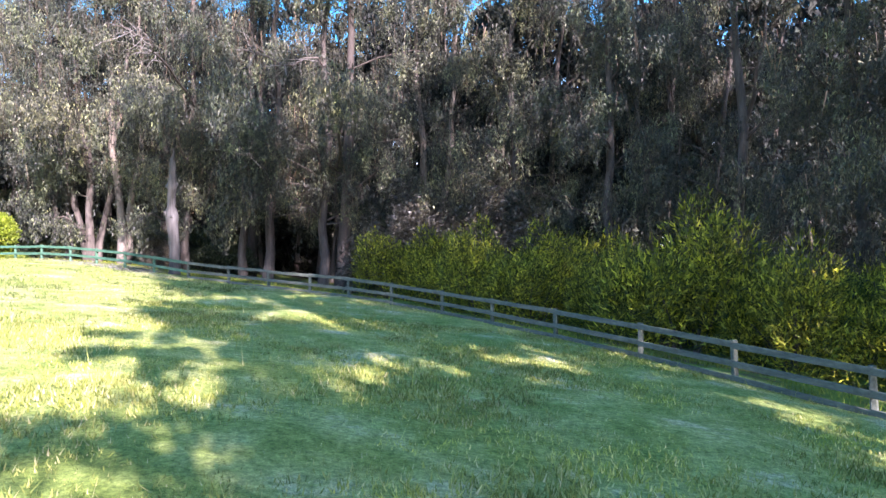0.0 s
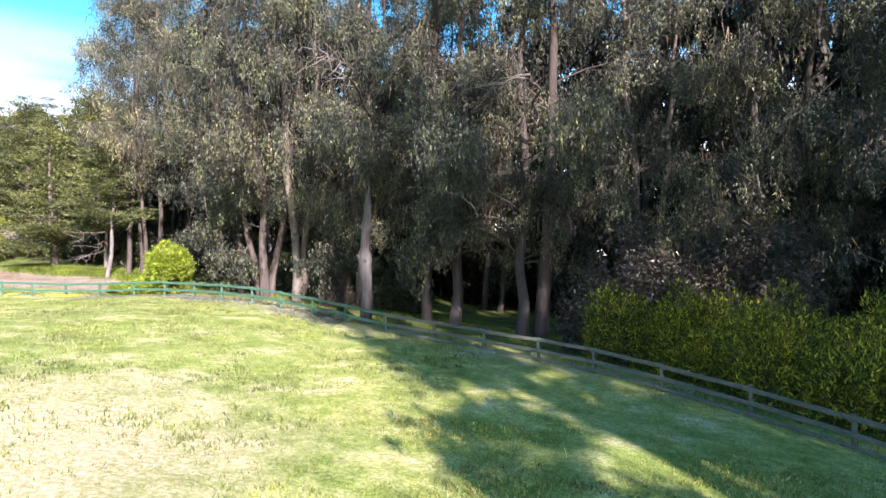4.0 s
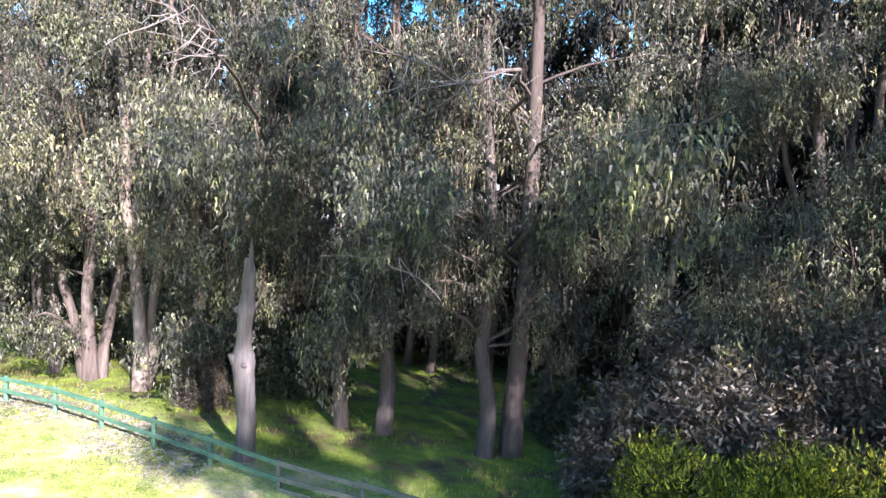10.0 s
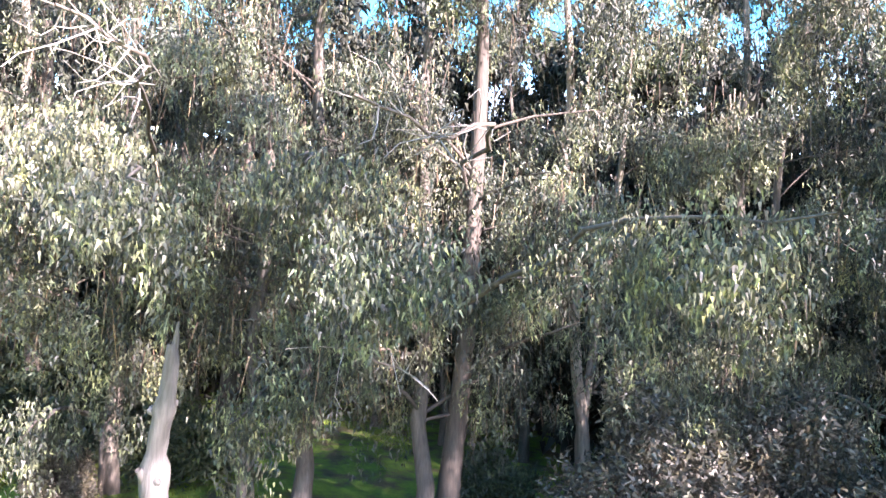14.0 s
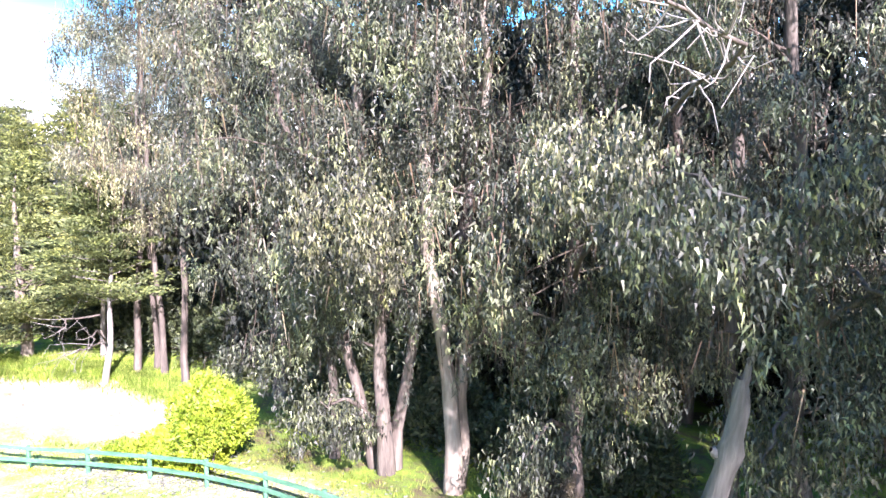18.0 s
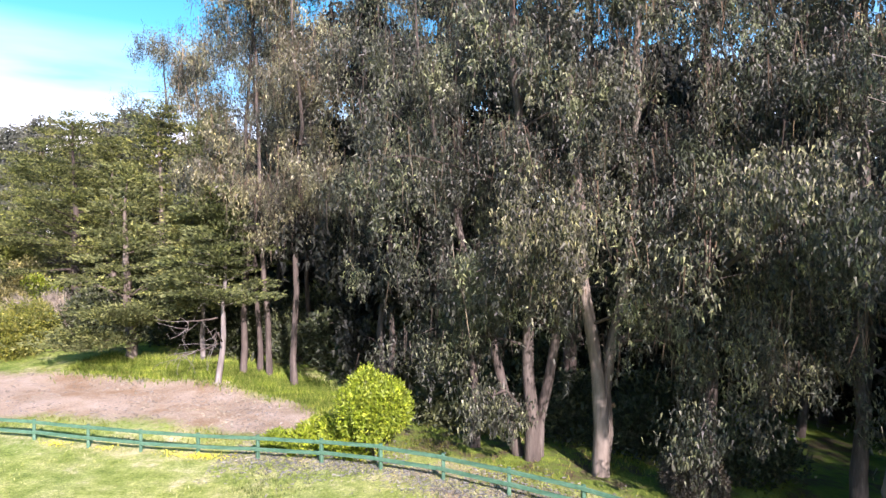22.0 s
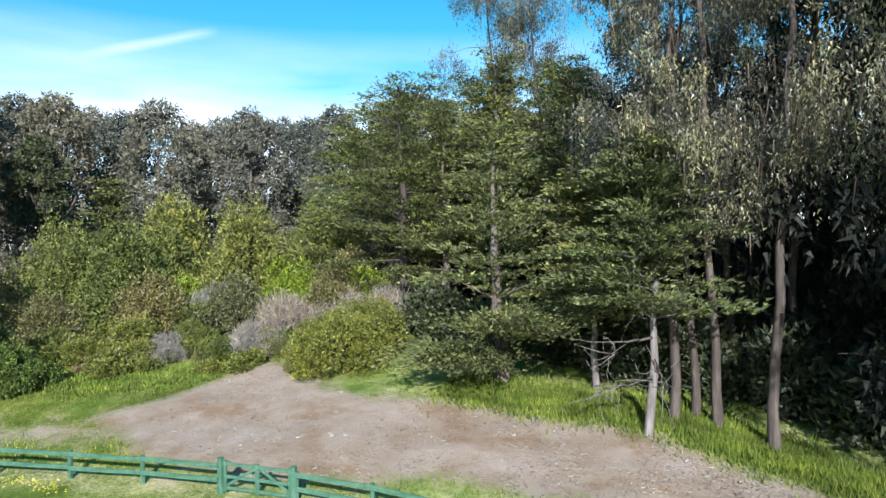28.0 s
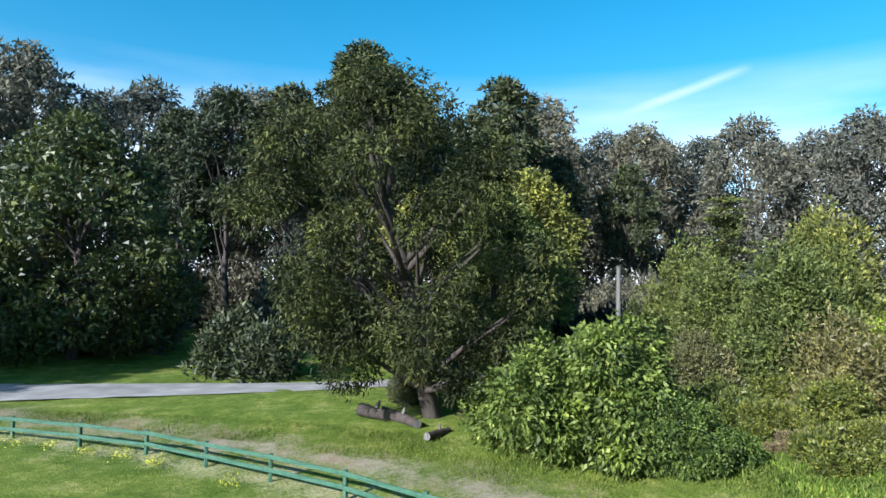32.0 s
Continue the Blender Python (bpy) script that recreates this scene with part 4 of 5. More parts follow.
plant(HILL[4], [(-66.4, 58.6, 0, 1.2), (-61.5, 60.5, 1.4, 0.9), (-73.2, 55.2, 2.3, 0.9), (-70.4, 61.6, 2.9, 1.2)])
rng = np.random.default_rng(19)
spots = [[], []]
for i in range(52):
    k = (i + rng.random()) / 52
    fx, fy = np.interp(k, [0, 0.3, 0.55, 1], [-59.4, -62.3, -65.4, -71.0]), np.interp(k, [0, 0.3, 0.55, 1], [49.2, 46.6, 44.2, 43.6])
    off = rng.uniform(0.0, 5.0)
    spots[i % 2].append((fx - 0.55 * off, fy + 0.83 * off, rng.uniform(0, 6), rng.uniform(0.6, 1.25)))
for g, p in zip(HILL[5:], spots):
    tagged(g, group="hillside scrub")
    plant(g, p)

WILLOW = broad_tree("willow_tree", 90, 14.0, 6.3, 64000, WILLOW_LEAF, (0.22, 0.085), "large spreading tree with olive-brown leaves and dark limbs", base=0.13, lobes=92, lobe=1.05, girth=0.42, droop=0.5, lean=(0.6, -3.2))
plant(WILLOW, [(-77.4, 35.2, 0.0, 1.06)])
DARKTREE = broad_tree("broadleaf_tree", 91, 18, 8.2, 25000, SHADE_LEAF, (0.45, 0.26), "big round dark-green tree across the road", base=0.06, lobes=80, lobe=1.9, girth=0.45)
# The last three stand out of view, added to shade ground past the road.
plant(DARKTREE, [(-104.0, 13.6, 0.0, 1.0), (-116.2, 0.4, 4.0, 0.95), (-86.0, -10.0, 1.0, 1.0), (-94.5, -9.0, 3.0, 1.0), (-103.0, -8.0, 5.0, 1.0)])
GOLD = broad_tree("acacia_tree", 92, 13.6, 4.2, 26000, ACACIA_LEAF, (0.3, 0.15), "yellow-green acacia tree behind the bushes", base=0.12, lobes=50, lobe=1.3)
plant(GOLD, [(-91.2, 45.4, 0, 1.0), (-87.2, 41.6, 1.7, 0.85), (-95.2, 39.4, 3.0, 0.98)])
PINE = broad_tree("pine_tree", 93, 24, 4.6, 12000, PINE_LEAF, (0.55, 0.22), "tall dark pine with rounded clumps of needles", base=0.5, lobes=42, lobe=1.2, girth=0.4, flat=0.6)
plant(PINE, [(-116.5, 40.9, 0, 1.15), (-117.8, 37.2, 1.5, 1.14), (-108.8, 50.0, 3, 0.96), (-105.8, 48.6, 0.9, 0.8), (-118.0, 29.6, 5.5, 0.95), (-117.7, 23.6, 4, 0.9), (-112.2, 57.4, 5, 0.72), (-122.2, 18.4, 2.2, 0.85), (-114.2, 67.4, 2.0, 0.72)])
FIR = cypress(94, 13, 3.2, 14000, "young conical cypress on the slope", 0.05, whorls=22, plate=0.9, girth=0.2)
plant(FIR, [(-90.0, 60.6, 0, 1.0)])

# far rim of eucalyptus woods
RIM = [broad_tree("eucalyptus_tree", 101 + i, 28, 7.4, 11000, HAZED_LEAF, (0.6, 0.3), "distant eucalyptus with a rounded grey-green crown", bark=PALE_BARK, base=0.3, lobes=46, lobe=1.9, girth=0.4, droop=0.5) for i in range(2)]
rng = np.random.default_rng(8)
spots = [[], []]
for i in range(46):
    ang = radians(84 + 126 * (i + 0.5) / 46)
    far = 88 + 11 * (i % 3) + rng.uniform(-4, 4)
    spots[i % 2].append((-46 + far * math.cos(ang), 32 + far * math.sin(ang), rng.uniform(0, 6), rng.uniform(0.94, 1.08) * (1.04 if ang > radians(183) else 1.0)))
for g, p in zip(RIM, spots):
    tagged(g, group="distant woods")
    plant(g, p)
THICKET = shrub("thicket_tree", 110, (5.5, 5.5, 12.0), 8000, HAZED_LEAF, (0.5, 0.27), "dark rounded evergreen tree in the distant woods", "tree", lobes=40, lobe=0.3)
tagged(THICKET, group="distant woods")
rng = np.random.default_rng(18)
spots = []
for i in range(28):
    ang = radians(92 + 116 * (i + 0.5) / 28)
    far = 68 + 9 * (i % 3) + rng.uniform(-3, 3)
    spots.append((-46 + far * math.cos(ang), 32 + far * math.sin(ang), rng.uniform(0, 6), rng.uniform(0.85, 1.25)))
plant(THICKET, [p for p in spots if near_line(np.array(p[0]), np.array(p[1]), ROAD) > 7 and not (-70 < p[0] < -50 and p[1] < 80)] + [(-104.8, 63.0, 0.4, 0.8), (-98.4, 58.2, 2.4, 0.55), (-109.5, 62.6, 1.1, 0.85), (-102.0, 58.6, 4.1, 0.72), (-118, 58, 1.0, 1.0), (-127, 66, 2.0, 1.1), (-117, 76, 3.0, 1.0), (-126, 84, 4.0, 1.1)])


# ---- fence ----
def board(name, a, b, wide, thick, mat, parent, share={}):
    """A rail or plank between two points, its width upright."""
    a, b = Vector(a), Vector(b)
    key = (round(wide, 3), round(thick, 3), mat.name)
    if key not in share:
        bm = bmesh.new()
        bmesh.ops.create_cube(bm, size=1.0)
        bmesh.ops.scale(bm, vec=(1, thick, wide), verts=bm.verts)
        bmesh.ops.bevel(bm, geom=[e for e in bm.edges if abs(e.verts[0].co.x - e.verts[1].co.x) > 0.5], offset=min(wide, thick) * 0.18, segments=1, affect="EDGES")
        me = bpy.data.meshes.new(name)
        bm.to_mesh(me)
        bm.free()
        me.materials.append(mat)
        share[key] = me
    ob = piece(name, share[key], parent)
    d = b - a
    turn = Matrix.Rotation(math.atan2(d.y, d.x), 4, "Z") @ Matrix.Rotation(-math.asin(max(-1, min(1, d.z / d.length))), 4, "Y")
    ob.matrix_basis = Matrix.Translation((a + b) / 2) @ turn @ Matrix.Diagonal((d.length, 1, 1, 1))
    return ob


def post(x, y, parent, rng, mat, tall=0.92, wide=0.13):
    z = float(land(x, y))
    ob = board("post", (x, y, z - 0.3), (x + rng.normal(0, 0.012), y + rng.normal(0, 0.012), z + tall), wide, wide, mat, parent)
    return ob


def build_fence(line, mat, label, ground_board):
    rng = np.random.default_rng(len(line))
    fence = new("post_and_rail_fence")
    tagged(fence, label, "fence")
    for x, y in line:
        post(x, y, fence, rng, mat)
    for (ax, ay), (bx, by) in zip(line[:-1], line[1:]):
        d = Vector((bx - ax, by - ay, 0)).normalized()
        side = Vector((-d.y, d.x, 0)) * 0.085
        for h, w in ((0.82, 0.14), (0.40, 0.14)) + (((0.08, 0.12),) if ground_board else ()):
            a = Vector((ax, ay, float(land(ax, ay)) + h + rng.normal(0, 0.012))) + side
            b = Vector((bx, by, float(land(bx, by)) + h + rng.normal(0, 0.012))) + side
            board("rail", a, b, w, 0.045, mat, fence)
    return fence


build_fence(FENCE[:15], GREY_WOOD, "weathered grey-green post-and-rail fence along the wood", True)
build_fence(FENCE[14:], GREEN_PAINT, "faded green-painted post-and-rail fence round the meadow", False)
build_fence(FENCE_WEST, GREEN_PAINT, "green-painted post-and-rail fence beside the dirt track", False)


def build_gate(a, b):
    gate = new("gate")
    tagged(gate, "green-painted double wooden gate with diagonal braces", "gate")
    rng = np.random.default_rng(2)
    A, B = Vector(on_land(*a)), Vector(on_land(*b))
    d = (B - A)
    at = lambda t, h: A + d * t + Vector((0, 0, h))
    post(*(A + d * 0.03).to_2d(), gate, rng, GREEN_PAINT, 1.05, 0.16)
    post(*(A + d * 0.97).to_2d(), gate, rng, GREEN_PAINT, 1.05, 0.16)
    for t0, t1, flip in ((0.08, 0.49, 0), (0.51, 0.92, 1)):
        for h in (0.16, 0.5, 0.88):
            board("gate_rail", at(t0, h), at(t1, h), 0.1, 0.045, GREEN_PAINT, gate)
        for t in (t0, t1):
            board("stile", at(t, 0.06), at(t, 0.98), 0.1, 0.06, GREEN_PAINT, gate)
        lo, hi = (t0, t1) if flip == 0 else (t1, t0)
        off = Vector((-d.y, d.x, 0)).normalized() * 0.05
        board("brace", at(lo, 0.2) - off, at(hi, 0.85) - off, 0.09, 0.04, GREEN_PAINT, gate)


build_gate(FENCE[-1], FENCE_WEST[0])


# ---- road ----
def build_road():
    m, n, l, b = material("worn_asphalt")
    t = noise_tex(n, l, 0.6, 6)
    r = ramp(n, [(0.3, (0.2, 0.185, 0.17)), (0.55, (0.3, 0.285, 0.265)), (0.8, (0.42, 0.4, 0.37))])
    l.new(t.outputs["Fac"], r.inputs["Fac"])
    l.new(r.outputs["Color"], b.inputs["Base Color"])
    b.inputs["Roughness"].default_value = 0.9
    pts = []
    for (ax, ay), (bx, by) in zip(ROAD[:-1], ROAD[1:]):
        k = max(2, int(math.hypot(bx - ax, by - ay) / 1.2))
        pts += [(ax + (bx - ax) * i / k, ay + (by - ay) * i / k) for i in range(k)]
    p = np.array(pts)
    for _ in range(12):
        p[1:-1] = (p[:-2] + 2 * p[1:-1] + p[2:]) / 4
    d = np.gradient(p, axis=0)
    nrm = np.stack([-d[:, 1], d[:, 0]], 1) / np.linalg.norm(d, axis=1)[:, None]
    rng = np.random.default_rng(4)
    cols = []
    for o in np.linspace(-3.2, 3.2, 9):
        q = p + nrm * (o + (rng.normal(0, 0.12, (len(p), 1)) if abs(o) > 2 else 0))
        cols.append(np.column_stack([q, land(q[:, 0], q[:, 1]) + 0.09 - 0.015 * abs(o)]))
    v = np.stack(cols, 1)
    k = len(cols)
    i = (np.arange(len(p) - 1)[:, None] * k + np.arange(k - 1)[None]).ravel()
    me = mesh_data("road", v.reshape(-1, 3), np.stack([i, i + k, i + k + 1, i + 1], -1), m, True)
    tagged(piece("road", me), "worn grey asphalt lane past the trees", "road", kind="structure")


build_road()


# ---- dead wood, pole, logs ----
def build_snag():
    rng = np.random.default_rng(77)
    snag = new("dead_tree_snag")
    tagged(snag, "broken dead eucalyptus trunk, bleached pale grey, just behind the fence", "tree")
    z = np.linspace(-0.3, 6.5, 24)
    path = np.stack([0.06 * np.sin(z * 1.3), 0.05 * np.sin(z * 1.9 + 1), z], 1)
    rad = np.interp(z, [-0.3, 0.3, 2.2, 2.9, 3.2, 3.5, 3.8, 4.7, 5.0, 5.3, 6.2, 6.5], [0.4, 0.3, 0.27, 0.31, 0.36, 0.33, 0.22, 0.2, 0.25, 0.19, 0.15, 0.1])
    piece("trunk", tube_mesh("trunk", path, rad, SNAG_WOOD, 14, 0.06, rng), snag)
    piece("broken_branch", tube_mesh("broken_branch", [(0.0, 0, 3.1), (-0.24, -0.05, 3.25), (-0.42, -0.08, 3.6)], [0.17, 0.14, 0.07], SNAG_WOOD, 8), snag)
    piece("splinter", tube_mesh("splinter", [(0.06, 0, 6.0), (0.12, 0.02, 6.6), (0.13, 0.03, 7.0)], [0.11, 0.07, 0.02], SNAG_WOOD, 6), snag)
    for k, (a, h) in enumerate([(0.4, 5.0), (2.9, 4.9), (4.6, 3.3), (5.6, 1.6)]):
        piece("knot", tube_mesh("knot", [(0.1 * math.cos(a), 0.1 * math.sin(a), h), (0.27 * math.cos(a), 0.27 * math.sin(a), h + 0.05), (0.32 * math.cos(a), 0.32 * math.sin(a), h + 0.08)], [0.14, 0.11, 0.05], SNAG_WOOD, 7), snag)
    snag.matrix_basis = Matrix.Translation(on_land(-15.4, 34.9)) @ Vector((0.1, -0.28, 1)).to_track_quat("Z", "Y").to_matrix().to_4x4()


build_snag()


def dead_limb(tree, path, r0, fan, seed, spread=0.9, bark=EUC_BARK):
    """A bare bleached limb with a fan of twigs at its end, on a standing tree."""
    rng = np.random.default_rng(seed)
    inv = tree.matrix_basis.inverted()
    local = lambda pts: np.array([inv @ Vector(p) for p in pts])
    crooked = [np.array(path[0], float)]
    for a, b in zip(path[:-1], path[1:]):
        a, b = np.array(a, float), np.array(b, float)
        crooked += [a + (b - a) * k / 3 + (rng.standard_normal(3) * 0.16 if k < 3 else 0) for k in (1, 2, 3)]
    path = crooked
    limb = piece("dead_limb", tube_mesh("dead_limb", local(path), np.linspace(r0, r0 * 0.45, len(path)), bark, 7), tree, "bare dead limb with bleached twigs")
    path = np.array(path)
    for i in range(fan):
        t = rng.uniform(0.45, 1.0) * (len(path) - 1)
        k = min(int(t), len(path) - 2)
        s = path[k] + (path[k + 1] - path[k]) * (t - k)
        d = (path[-1] - path[-2]) / np.linalg.norm(path[-1] - path[-2]) + rng.standard_normal(3) * spread * 0.6
        e = s + d / np.linalg.norm(d) * rng.uniform(0.6, 2.0)
        bend = rng.standard_normal(3) * 0.3
        piece("twig", tube_mesh("twig", local([s, s + (e - s) * 0.35 + bend * 0.7, s + (e - s) * 0.7 + bend, e + bend * 0.4 + (0, 0, rng.normal(0, 0.3))]), [r0 * 0.3, r0 * 0.22, r0 * 0.15, 0.008], DEAD_WOOD, 5), limb)


dead_limb(GUMS[1], [(-16.3, 43.0, 13.2), (-16.0, 38.0, 14.6), (-15.5, 33.2, 15.2), (-15.1, 31.4, 15.4), (-16.4, 30.6, 15.9)], 0.07, 26, 1)
dead_limb(GUMS[4], [(-6.9, 38.8, 13.6), (-6.7, 36.0, 15.0), (-7.2, 34.2, 15.3), (-9.0, 33.6, 14.7), (-11.0, 33.2, 15.5)], 0.08, 22, 2, 1.2)
dead_limb(GUMS[0], [(-11.5, 39.4, 11.6), (-11.2, 34.5, 11.0), (-11.3, 32.2, 10.3), (-10.6, 31.4, 9.6), (-9.9, 31.3, 9.3)], 0.05, 7, 3, 0.8)
dead_limb(YOUNG, [(-41.0, 49.3, 9.0), (-41.7, 48.6, 8.9), (-42.6, 47.9, 8.6)], 0.05, 9, 5, 1.3)
dead_limb(YOUNG, [(-41.0, 49.3, 8.2), (-40.7, 48.3, 8.0), (-40.4, 47.5, 7.6)], 0.05, 8, 6, 1.3)
dead_limb(YOUNG, [(-41.0, 49.3, 7.6), (-42.0, 49.0, 7.3), (-42.8, 48.7, 6.9)], 0.05, 9, 7, 1.3)


def leafy_bough(tree, path, seed, sprays=16, drop=2.0):
    """A limb that reaches out over the fence with long hanging sprays of leaves on its outer half."""
    rng = np.random.default_rng(seed)
    inv = tree.matrix_basis.inverted()
    path = np.array(path, float)
    f = np.linspace(0, 1, 10)
    k = np.linspace(0, 1, len(path))
    bent = np.stack([np.interp(f, k, path[:, i]) for i in range(3)], 1) + rng.standard_normal((10, 3)) * 0.1
    local = np.array([inv @ Vector(p) for p in bent])
    limb = piece("bough", tube_mesh("bough", local, np.linspace(0.1, 0.02, 10), EUC_BARK, 6), tree, "long bough with hanging leaf sprays")
    t = rng.uniform(0.45, 1.02, sprays)
    start = np.stack([np.interp(t, f, local[:, i]) for i in range(3)], 1) + rng.standard_normal((sprays, 3)) * (0.7, 0.6, 0.35)
    per = 230
    long = np.repeat(drop * rng.uniform(0.55, 1.2, sprays), per)
    down = rng.random(sprays * per) ** 0.9
    wide = (0.34 * np.sin(np.clip(0.2 + down * 0.85, 0, 1) * np.pi) + 0.05)[:, None]
    c = np.repeat(start, per, 0) + rng.standard_normal((sprays * per, 3)) * (1, 1, 0.4) * wide
    c[:, 2] -= long * down
    axis = rng.standard_normal((sprays * per, 3)) * 0.35 + (0, 0, -1)
    piece("spray", leaf_mesh("spray", c, axis, 0.19, 0.06, EUC_LEAF, rng), limb)


leafy_bough(GUMS[1], [(-17.6, 41.6, 11.0), (-16.6, 37.0, 13.2), (-15.6, 33.4, 13.6), (-15.0, 31.6, 13.0)], 1, 20, 2.3)
leafy_bough(GUMS[1], [(-17.6, 41.6, 13.0), (-17.8, 37.0, 15.0), (-17.6, 33.6, 14.4)], 2, 14, 2.2)
leafy_bough(GUMS[0], [(-11.6, 39.6, 9.5), (-11.0, 34.0, 12.2), (-10.2, 30.4, 12.2)], 3, 20, 2.2)
leafy_bough(GUMS[0], [(-11.6, 39.6, 12.0), (-12.2, 35.0, 14.2), (-12.0, 32.6, 14.0)], 4, 14, 2.0)
leafy_bough(GUMS[4], [(-6.9, 38.8, 10.0), (-5.4, 31.0, 12.8), (-4.4, 26.4, 12.6)], 5, 18, 2.2)
leafy_bough(GUMS[3], [(-24.2, 42.0, 10.0), (-23.6, 38.5, 13.5), (-23.2, 35.8, 14.2)], 6, 18, 2.4)
leafy_bough(GUMS[3], [(-24.2, 42.0, 6.0), (-25.0, 40.6, 7.4), (-25.5, 39.8, 7.4)], 7, 10, 1.6)
leafy_bough(GUMS[0], [(-11.8, 39.6, 7.6), (-12.6, 37.6, 8.0), (-13.7, 36.0, 7.2)], 8, 14, 2.0)
leafy_bough(GUMS[1], [(-17.7, 41.6, 6.4), (-18.4, 38.6, 7.2), (-18.9, 37.4, 6.8)], 9, 9, 1.5)


def build_pole():
    pole = new("utility_pole")
    tagged(pole, "weathered bare wooden utility pole among the bushes", "pole")
    piece("shaft", tube_mesh("shaft", [(0, 0, -0.4), (0, 0, 3), (0.02, 0, 6.4)], [0.13, 0.12, 0.1], DEAD_WOOD, 10), pole)
    piece("cap", tube_mesh("cap", [(0.02, 0, 6.38), (0.02, 0, 6.46)], [0.125, 0.115], GREY_WOOD, 10), pole)
    pole.matrix_basis = Matrix.Translation(on_land(-75.6, 43.3))


build_pole()


def log(x, y, length, radius, turn, label, seed, lift=0.0):
    rng = np.random.default_rng(seed)
    thing = new("fallen_log")
    tagged(thing, label, "log")
    t = np.linspace(-0.5, 0.5, 8) * length
    path = np.stack([t, 0.05 * np.sin(t * 2), 0 * t], 1)
    v, q, e = tube(path, radius * (1 - 0.25 * np.linspace(0, 1, 8)), 11, 0.08, rng)
    piece("bark", mesh_data("bark", v, q, DARK_BARK, True), thing)
    for ring in (v[:11][::-1], v[77:88]):
        piece("cut_end", mesh_data("cut_end", ring, [tuple(range(11))], DEAD_WOOD), thing, "pale broken wood end")
    piece("stub", tube_mesh("stub", [(0.1, 0, 0), (0.2, 0.1, radius * 1.5), (0.25, 0.12, radius * 2.0)], [radius * 0.4, radius * 0.3, 0.03], DEAD_WOOD, 7), thing)
    thing.matrix_basis = Matrix.Translation((x, y, float(land(x, y)) + radius * 0.75 + lift)) @ Matrix.Rotation(turn, 4, "Z") @ Matrix.Rotation(lift * 0.4, 4, "Y")


log(-78.0, 32.6, 1.7, 0.3, 0.5, "fallen log with bleached broken end under the spreading tree", 1, 0.05)
log(-74.4, 34.6, 1.5, 0.16, 2.2, "short pale log lying in the grass", 2)
log(-77.0, 33.6, 2.8, 0.26, 0.3, "dark fallen log in the shade of the tree", 3)


# ---- grass, flowers, litter ----
def blades(name, x, y, height, width, mat, label, seed, lift=0.0):
    rng = np.random.default_rng(seed)
    n = len(x)
    z = land(x, y) + lift
    a = rng.uniform(0, 6.28, n)
    h = height * rng.uniform(0.5, 1.5, n)
    w = width * rng.uniform(0.7, 1.4, n)
    bend = rng.standard_normal((n, 2)) * 0.4
    base = np.stack([x, y, z - 0.03], 1)
    side = np.stack([np.cos(a), np.sin(a), 0 * a], 1) * w[:, None]
    tip = base + np.stack([bend[:, 0] * h, bend[:, 1] * h, h], 1)
    v = np.stack([base - side, base + side, tip], 1).reshape(-1, 3)
    me = mesh_data(name, v, np.arange(3 * n).reshape(-1, 3), mat)
    tagged(piece(name, me), label, "grass", kind="stuff")


rng = np.random.default_rng(21)
n = 130000
near = rng.random(n) < 0.62
gx = np.where(near, -24 + 36 * rng.random(n), -84 + 62 * rng.random(n))
gy = np.interp(gx, FXS, FYS) - 25 * rng.random(n) ** 1.15 + 1.0
patch = np.sin(gx * 1.3 + 2 * np.sin(gy * 0.7)) * np.sin(gy * 1.1 + gx * 0.3) + rng.normal(0, 0.5, n)
ok = (patch > -0.35) & (gy > 2) & (np.hypot((gx + 16) / 8, (gy - 14) / 8) > rng.uniform(0.4, 1.2, n))
gx, gy, near = gx[ok], gy[ok], near[ok]
blades("meadow_grass", gx[near], gy[near], 0.085, 0.011, GRASS_BLADE, "short sunlit meadow turf", 1)
west = gx < -47
blades("meadow_grass", gx[~near & ~west], gy[~near & ~west], 0.11, 0.014, GRASS_BLADE, "short sunlit meadow turf along the far fence", 5)
blades("meadow_grass", gx[~near & west], gy[~near & west], 0.1, 0.013, LUSH_BLADE, "short green meadow turf at the west end", 7)
n = 110000
k = rng.integers(0, 9000, n)
cx, cy = rng.uniform(-11, 9.5, 9000), rng.uniform(2.5, 20, 9000)
gx, gy = cx[k] + rng.normal(0, 0.07, n), cy[k] + rng.normal(0, 0.07, n)
ok = gy < np.interp(gx, FXS, FYS) + 1
blades("turf_tufts", gx[ok], gy[ok], 0.075, 0.012, TUFT_BLADE, "tufts of clover and grass in the shaded turf", 8)
n = 55000
k = rng.integers(0, 5000, n)
cx, cy = rng.uniform(-34, -9, 5000), rng.uniform(12, 40, 5000)
gx, gy = cx[k] + rng.normal(0, 0.1, n), cy[k] + rng.normal(0, 0.1, n)
ok = gy < np.interp(gx, FXS, FYS) + 1
blades("turf_tufts", gx[ok], gy[ok], 0.1, 0.016, TUFT_BLADE, "tufts of grass in the sunlit turf", 9)
n = 500
gx = -24 + 34 * rng.random(n)
gy = np.interp(gx, FXS, FYS) - 22 * rng.random(n)
blades("seed_stalk_grass", gx, gy, 0.34, 0.007, GRASS_BLADE, "sparse tall dry grass stalks standing in the turf", 6)
n = 45000
gx = -62 + 75 * rng.random(n)
beyond = 0.8 + 9 * rng.random(n)
gy = np.interp(gx, FXS, FYS) + beyond
ok = ~inside(gx, gy, CLEARING) & (np.sin(gx * 0.8) * np.sin(gy * 0.9) + rng.normal(0, 0.4, n) > -0.2)
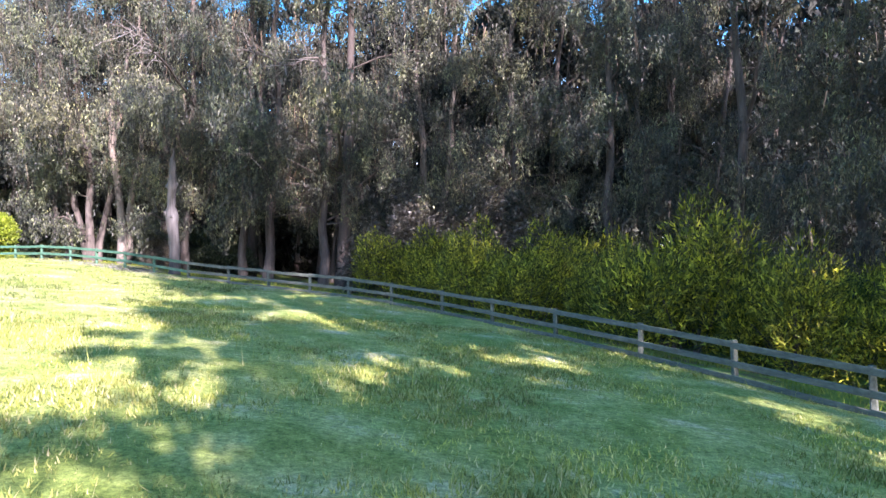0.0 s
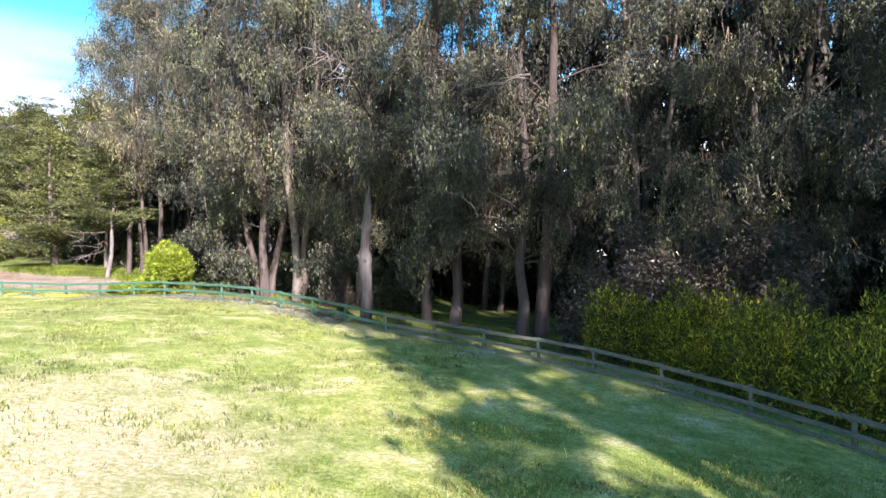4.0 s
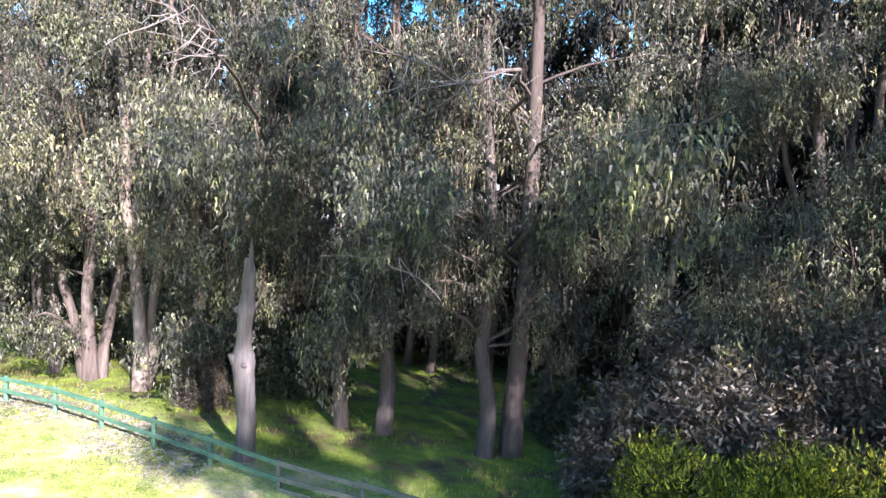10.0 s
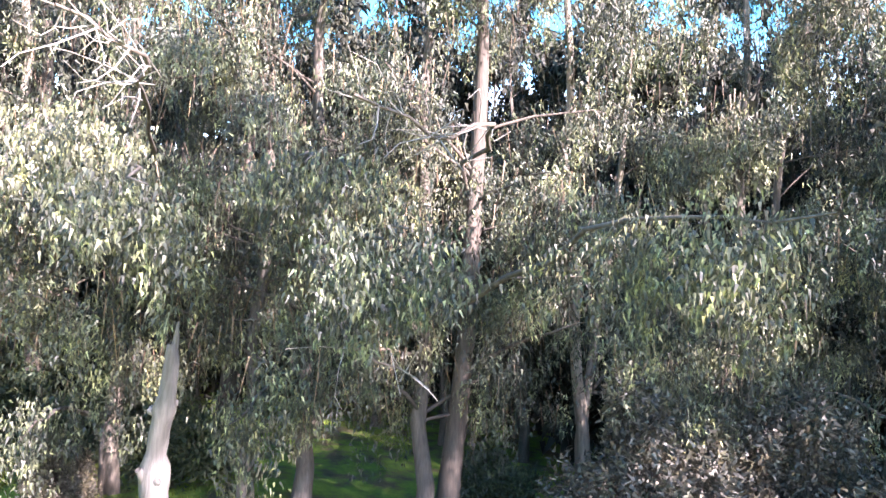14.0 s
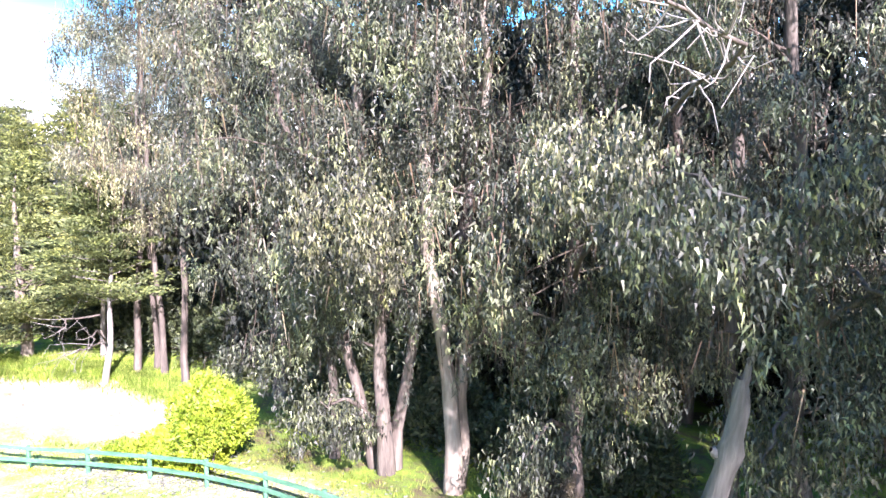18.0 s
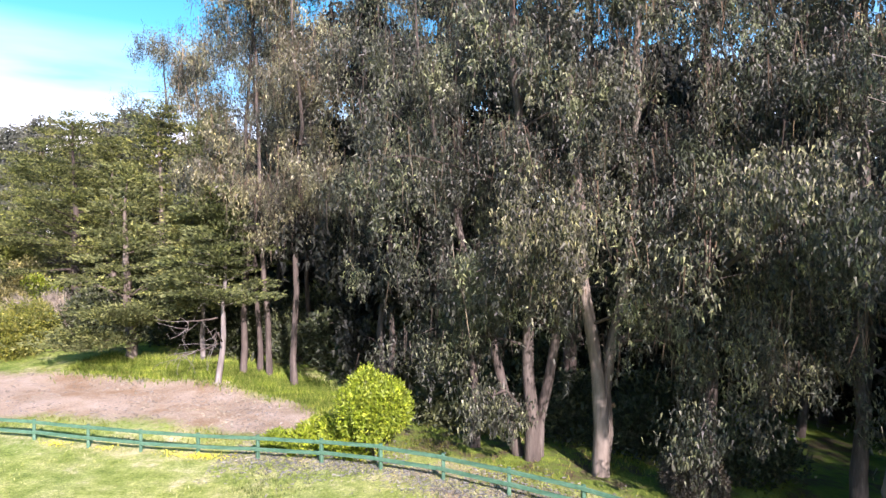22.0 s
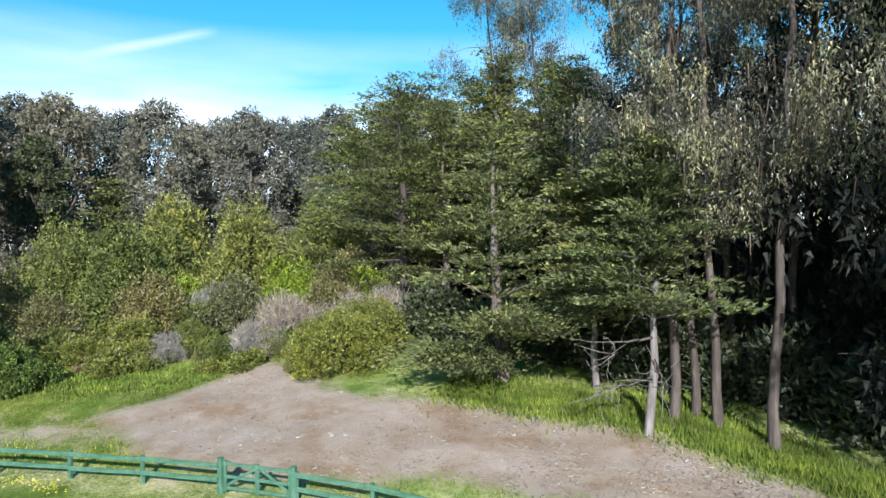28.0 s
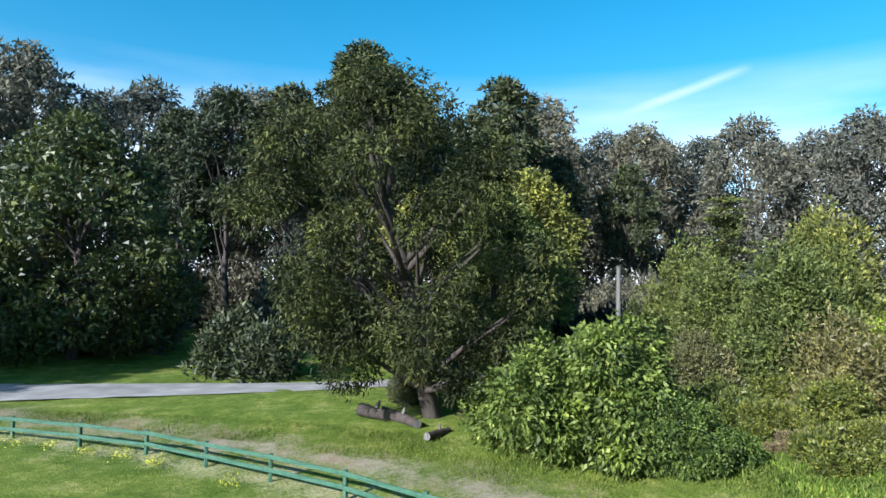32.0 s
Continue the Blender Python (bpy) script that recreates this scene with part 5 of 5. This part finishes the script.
blades("verge_grass", gx[ok], gy[ok], 0.16, 0.016, LUSH_BLADE, "taller green grass and weeds beyond the fence", 2)
n = 30000
gx = rng.uniform(-50, -34, n)
gy = np.interp(gx, [-50, -46, -41, -36, -34], [50.2, 50.6, 51.2, 49.6, 47.5]) + rng.normal(0.6, 0.9, n)
blades("lush_grass", gx, gy, 0.34, 0.026, WEED_BLADE, "lush bright green grass along the foot of the conifers", 3)
n = 40000
gx = -86 + 34 * rng.random(n)
gy = np.interp(gx, FXS, FYS) + 4.2 + 5 * rng.random(n)
ok = ~inside(gx, gy, CLEARING) & (near_line(gx, gy, ROAD) > 3)
blades("track_side_grass", gx[ok], gy[ok], 0.11, 0.014, LUSH_BLADE, "green grass between the dirt track and the bushes", 4)

n = 9000
k = rng.random(n)
gx, gy = np.interp(k, [0, 0.3, 0.55, 1], [-58.6, -61.8, -64.9, -70.6]), np.interp(k, [0, 0.3, 0.55, 1], [48.4, 45.8, 43.4, 42.8])
off = rng.normal(0.6, 0.9, n)
gx, gy = gx - 0.55 * off + rng.normal(0, 0.2, n), gy + 0.83 * off + rng.normal(0, 0.2, n)
ok = ~inside(gx, gy, CLEARING)
blades("foot_slope_weeds", gx[ok], gy[ok], 0.17, 0.04, WEED_BLADE, "bright green weeds at the foot of the slope", 10)

YELLOW = leaf_material("yellow_petal", [(0, (0.55, 0.5, 0.02)), (1, (0.8, 0.75, 0.1))], 0.6, 0.3)
n = 1500
k = rng.integers(0, 22, n)
fx = -56 - 26 * np.random.default_rng(9).random(22)
fy = np.interp(fx, FXS, FYS) - 0.4 - 1.2 * np.random.default_rng(10).random(22)
fx, fy = fx[k] + rng.normal(0, 0.3, n), fy[k] + rng.normal(0, 0.2, n)
c = np.stack([fx, fy, land(fx, fy) + rng.uniform(0.08, 0.25, n)], 1)
tagged(piece("wild_flowers", leaf_mesh("wild_flowers", c, unit(rng, n) + (0, 0, 0.5), 0.06, 0.06, YELLOW, rng)), "small yellow wild flowers along the fence", "flowers", kind="stuff")

n = 14000
lx, ly = rng.uniform(-60, -31, n), rng.uniform(39, 51, n)
ok = inside(lx, ly, CLEARING) & (rng.random(n) < np.interp(lx, [-56, -44, -34], [0.1, 0.7, 1.0]))
lx, ly = lx[ok], ly[ok]
c = np.stack([lx, ly, land(lx, ly) + 0.035], 1)
tagged(piece("leaf_litter", leaf_mesh("leaf_litter", c, rng.standard_normal((len(c), 3)) * (1, 1, 0.12), 0.16, 0.045, TWIG, rng)), "dry fallen leaves and bark on the dirt", "leaf litter", kind="stuff")

n = 9000
lx = rng.uniform(-36, -16, n)
ly = np.interp(lx, FXS, FYS) + rng.normal(0.2, 1.1, n)
c = np.stack([lx, ly, land(lx, ly) + 0.035], 1)
tagged(piece("leaf_litter", leaf_mesh("leaf_litter", c, rng.standard_normal((n, 3)) * (1, 1, 0.12), 0.14, 0.05, TWIG, rng)), "dry fallen leaves and bark along the fence", "leaf litter", kind="stuff")
n = 500
k = rng.integers(0, 9, n)
fx = (-35 - 9 * np.random.default_rng(12).random(9))[k] + rng.normal(0, 0.3, n)
fy = np.interp(fx, FXS, FYS) - 0.3 + rng.normal(0, 0.15, n)
c = np.stack([fx, fy, land(fx, fy) + rng.uniform(0.05, 0.2, n)], 1)
tagged(piece("wild_flowers", leaf_mesh("wild_flowers", c, unit(rng, n) + (0, 0, 0.5), 0.06, 0.06, YELLOW, rng)), "small yellow wild flowers at the foot of the green fence", "flowers", kind="stuff")
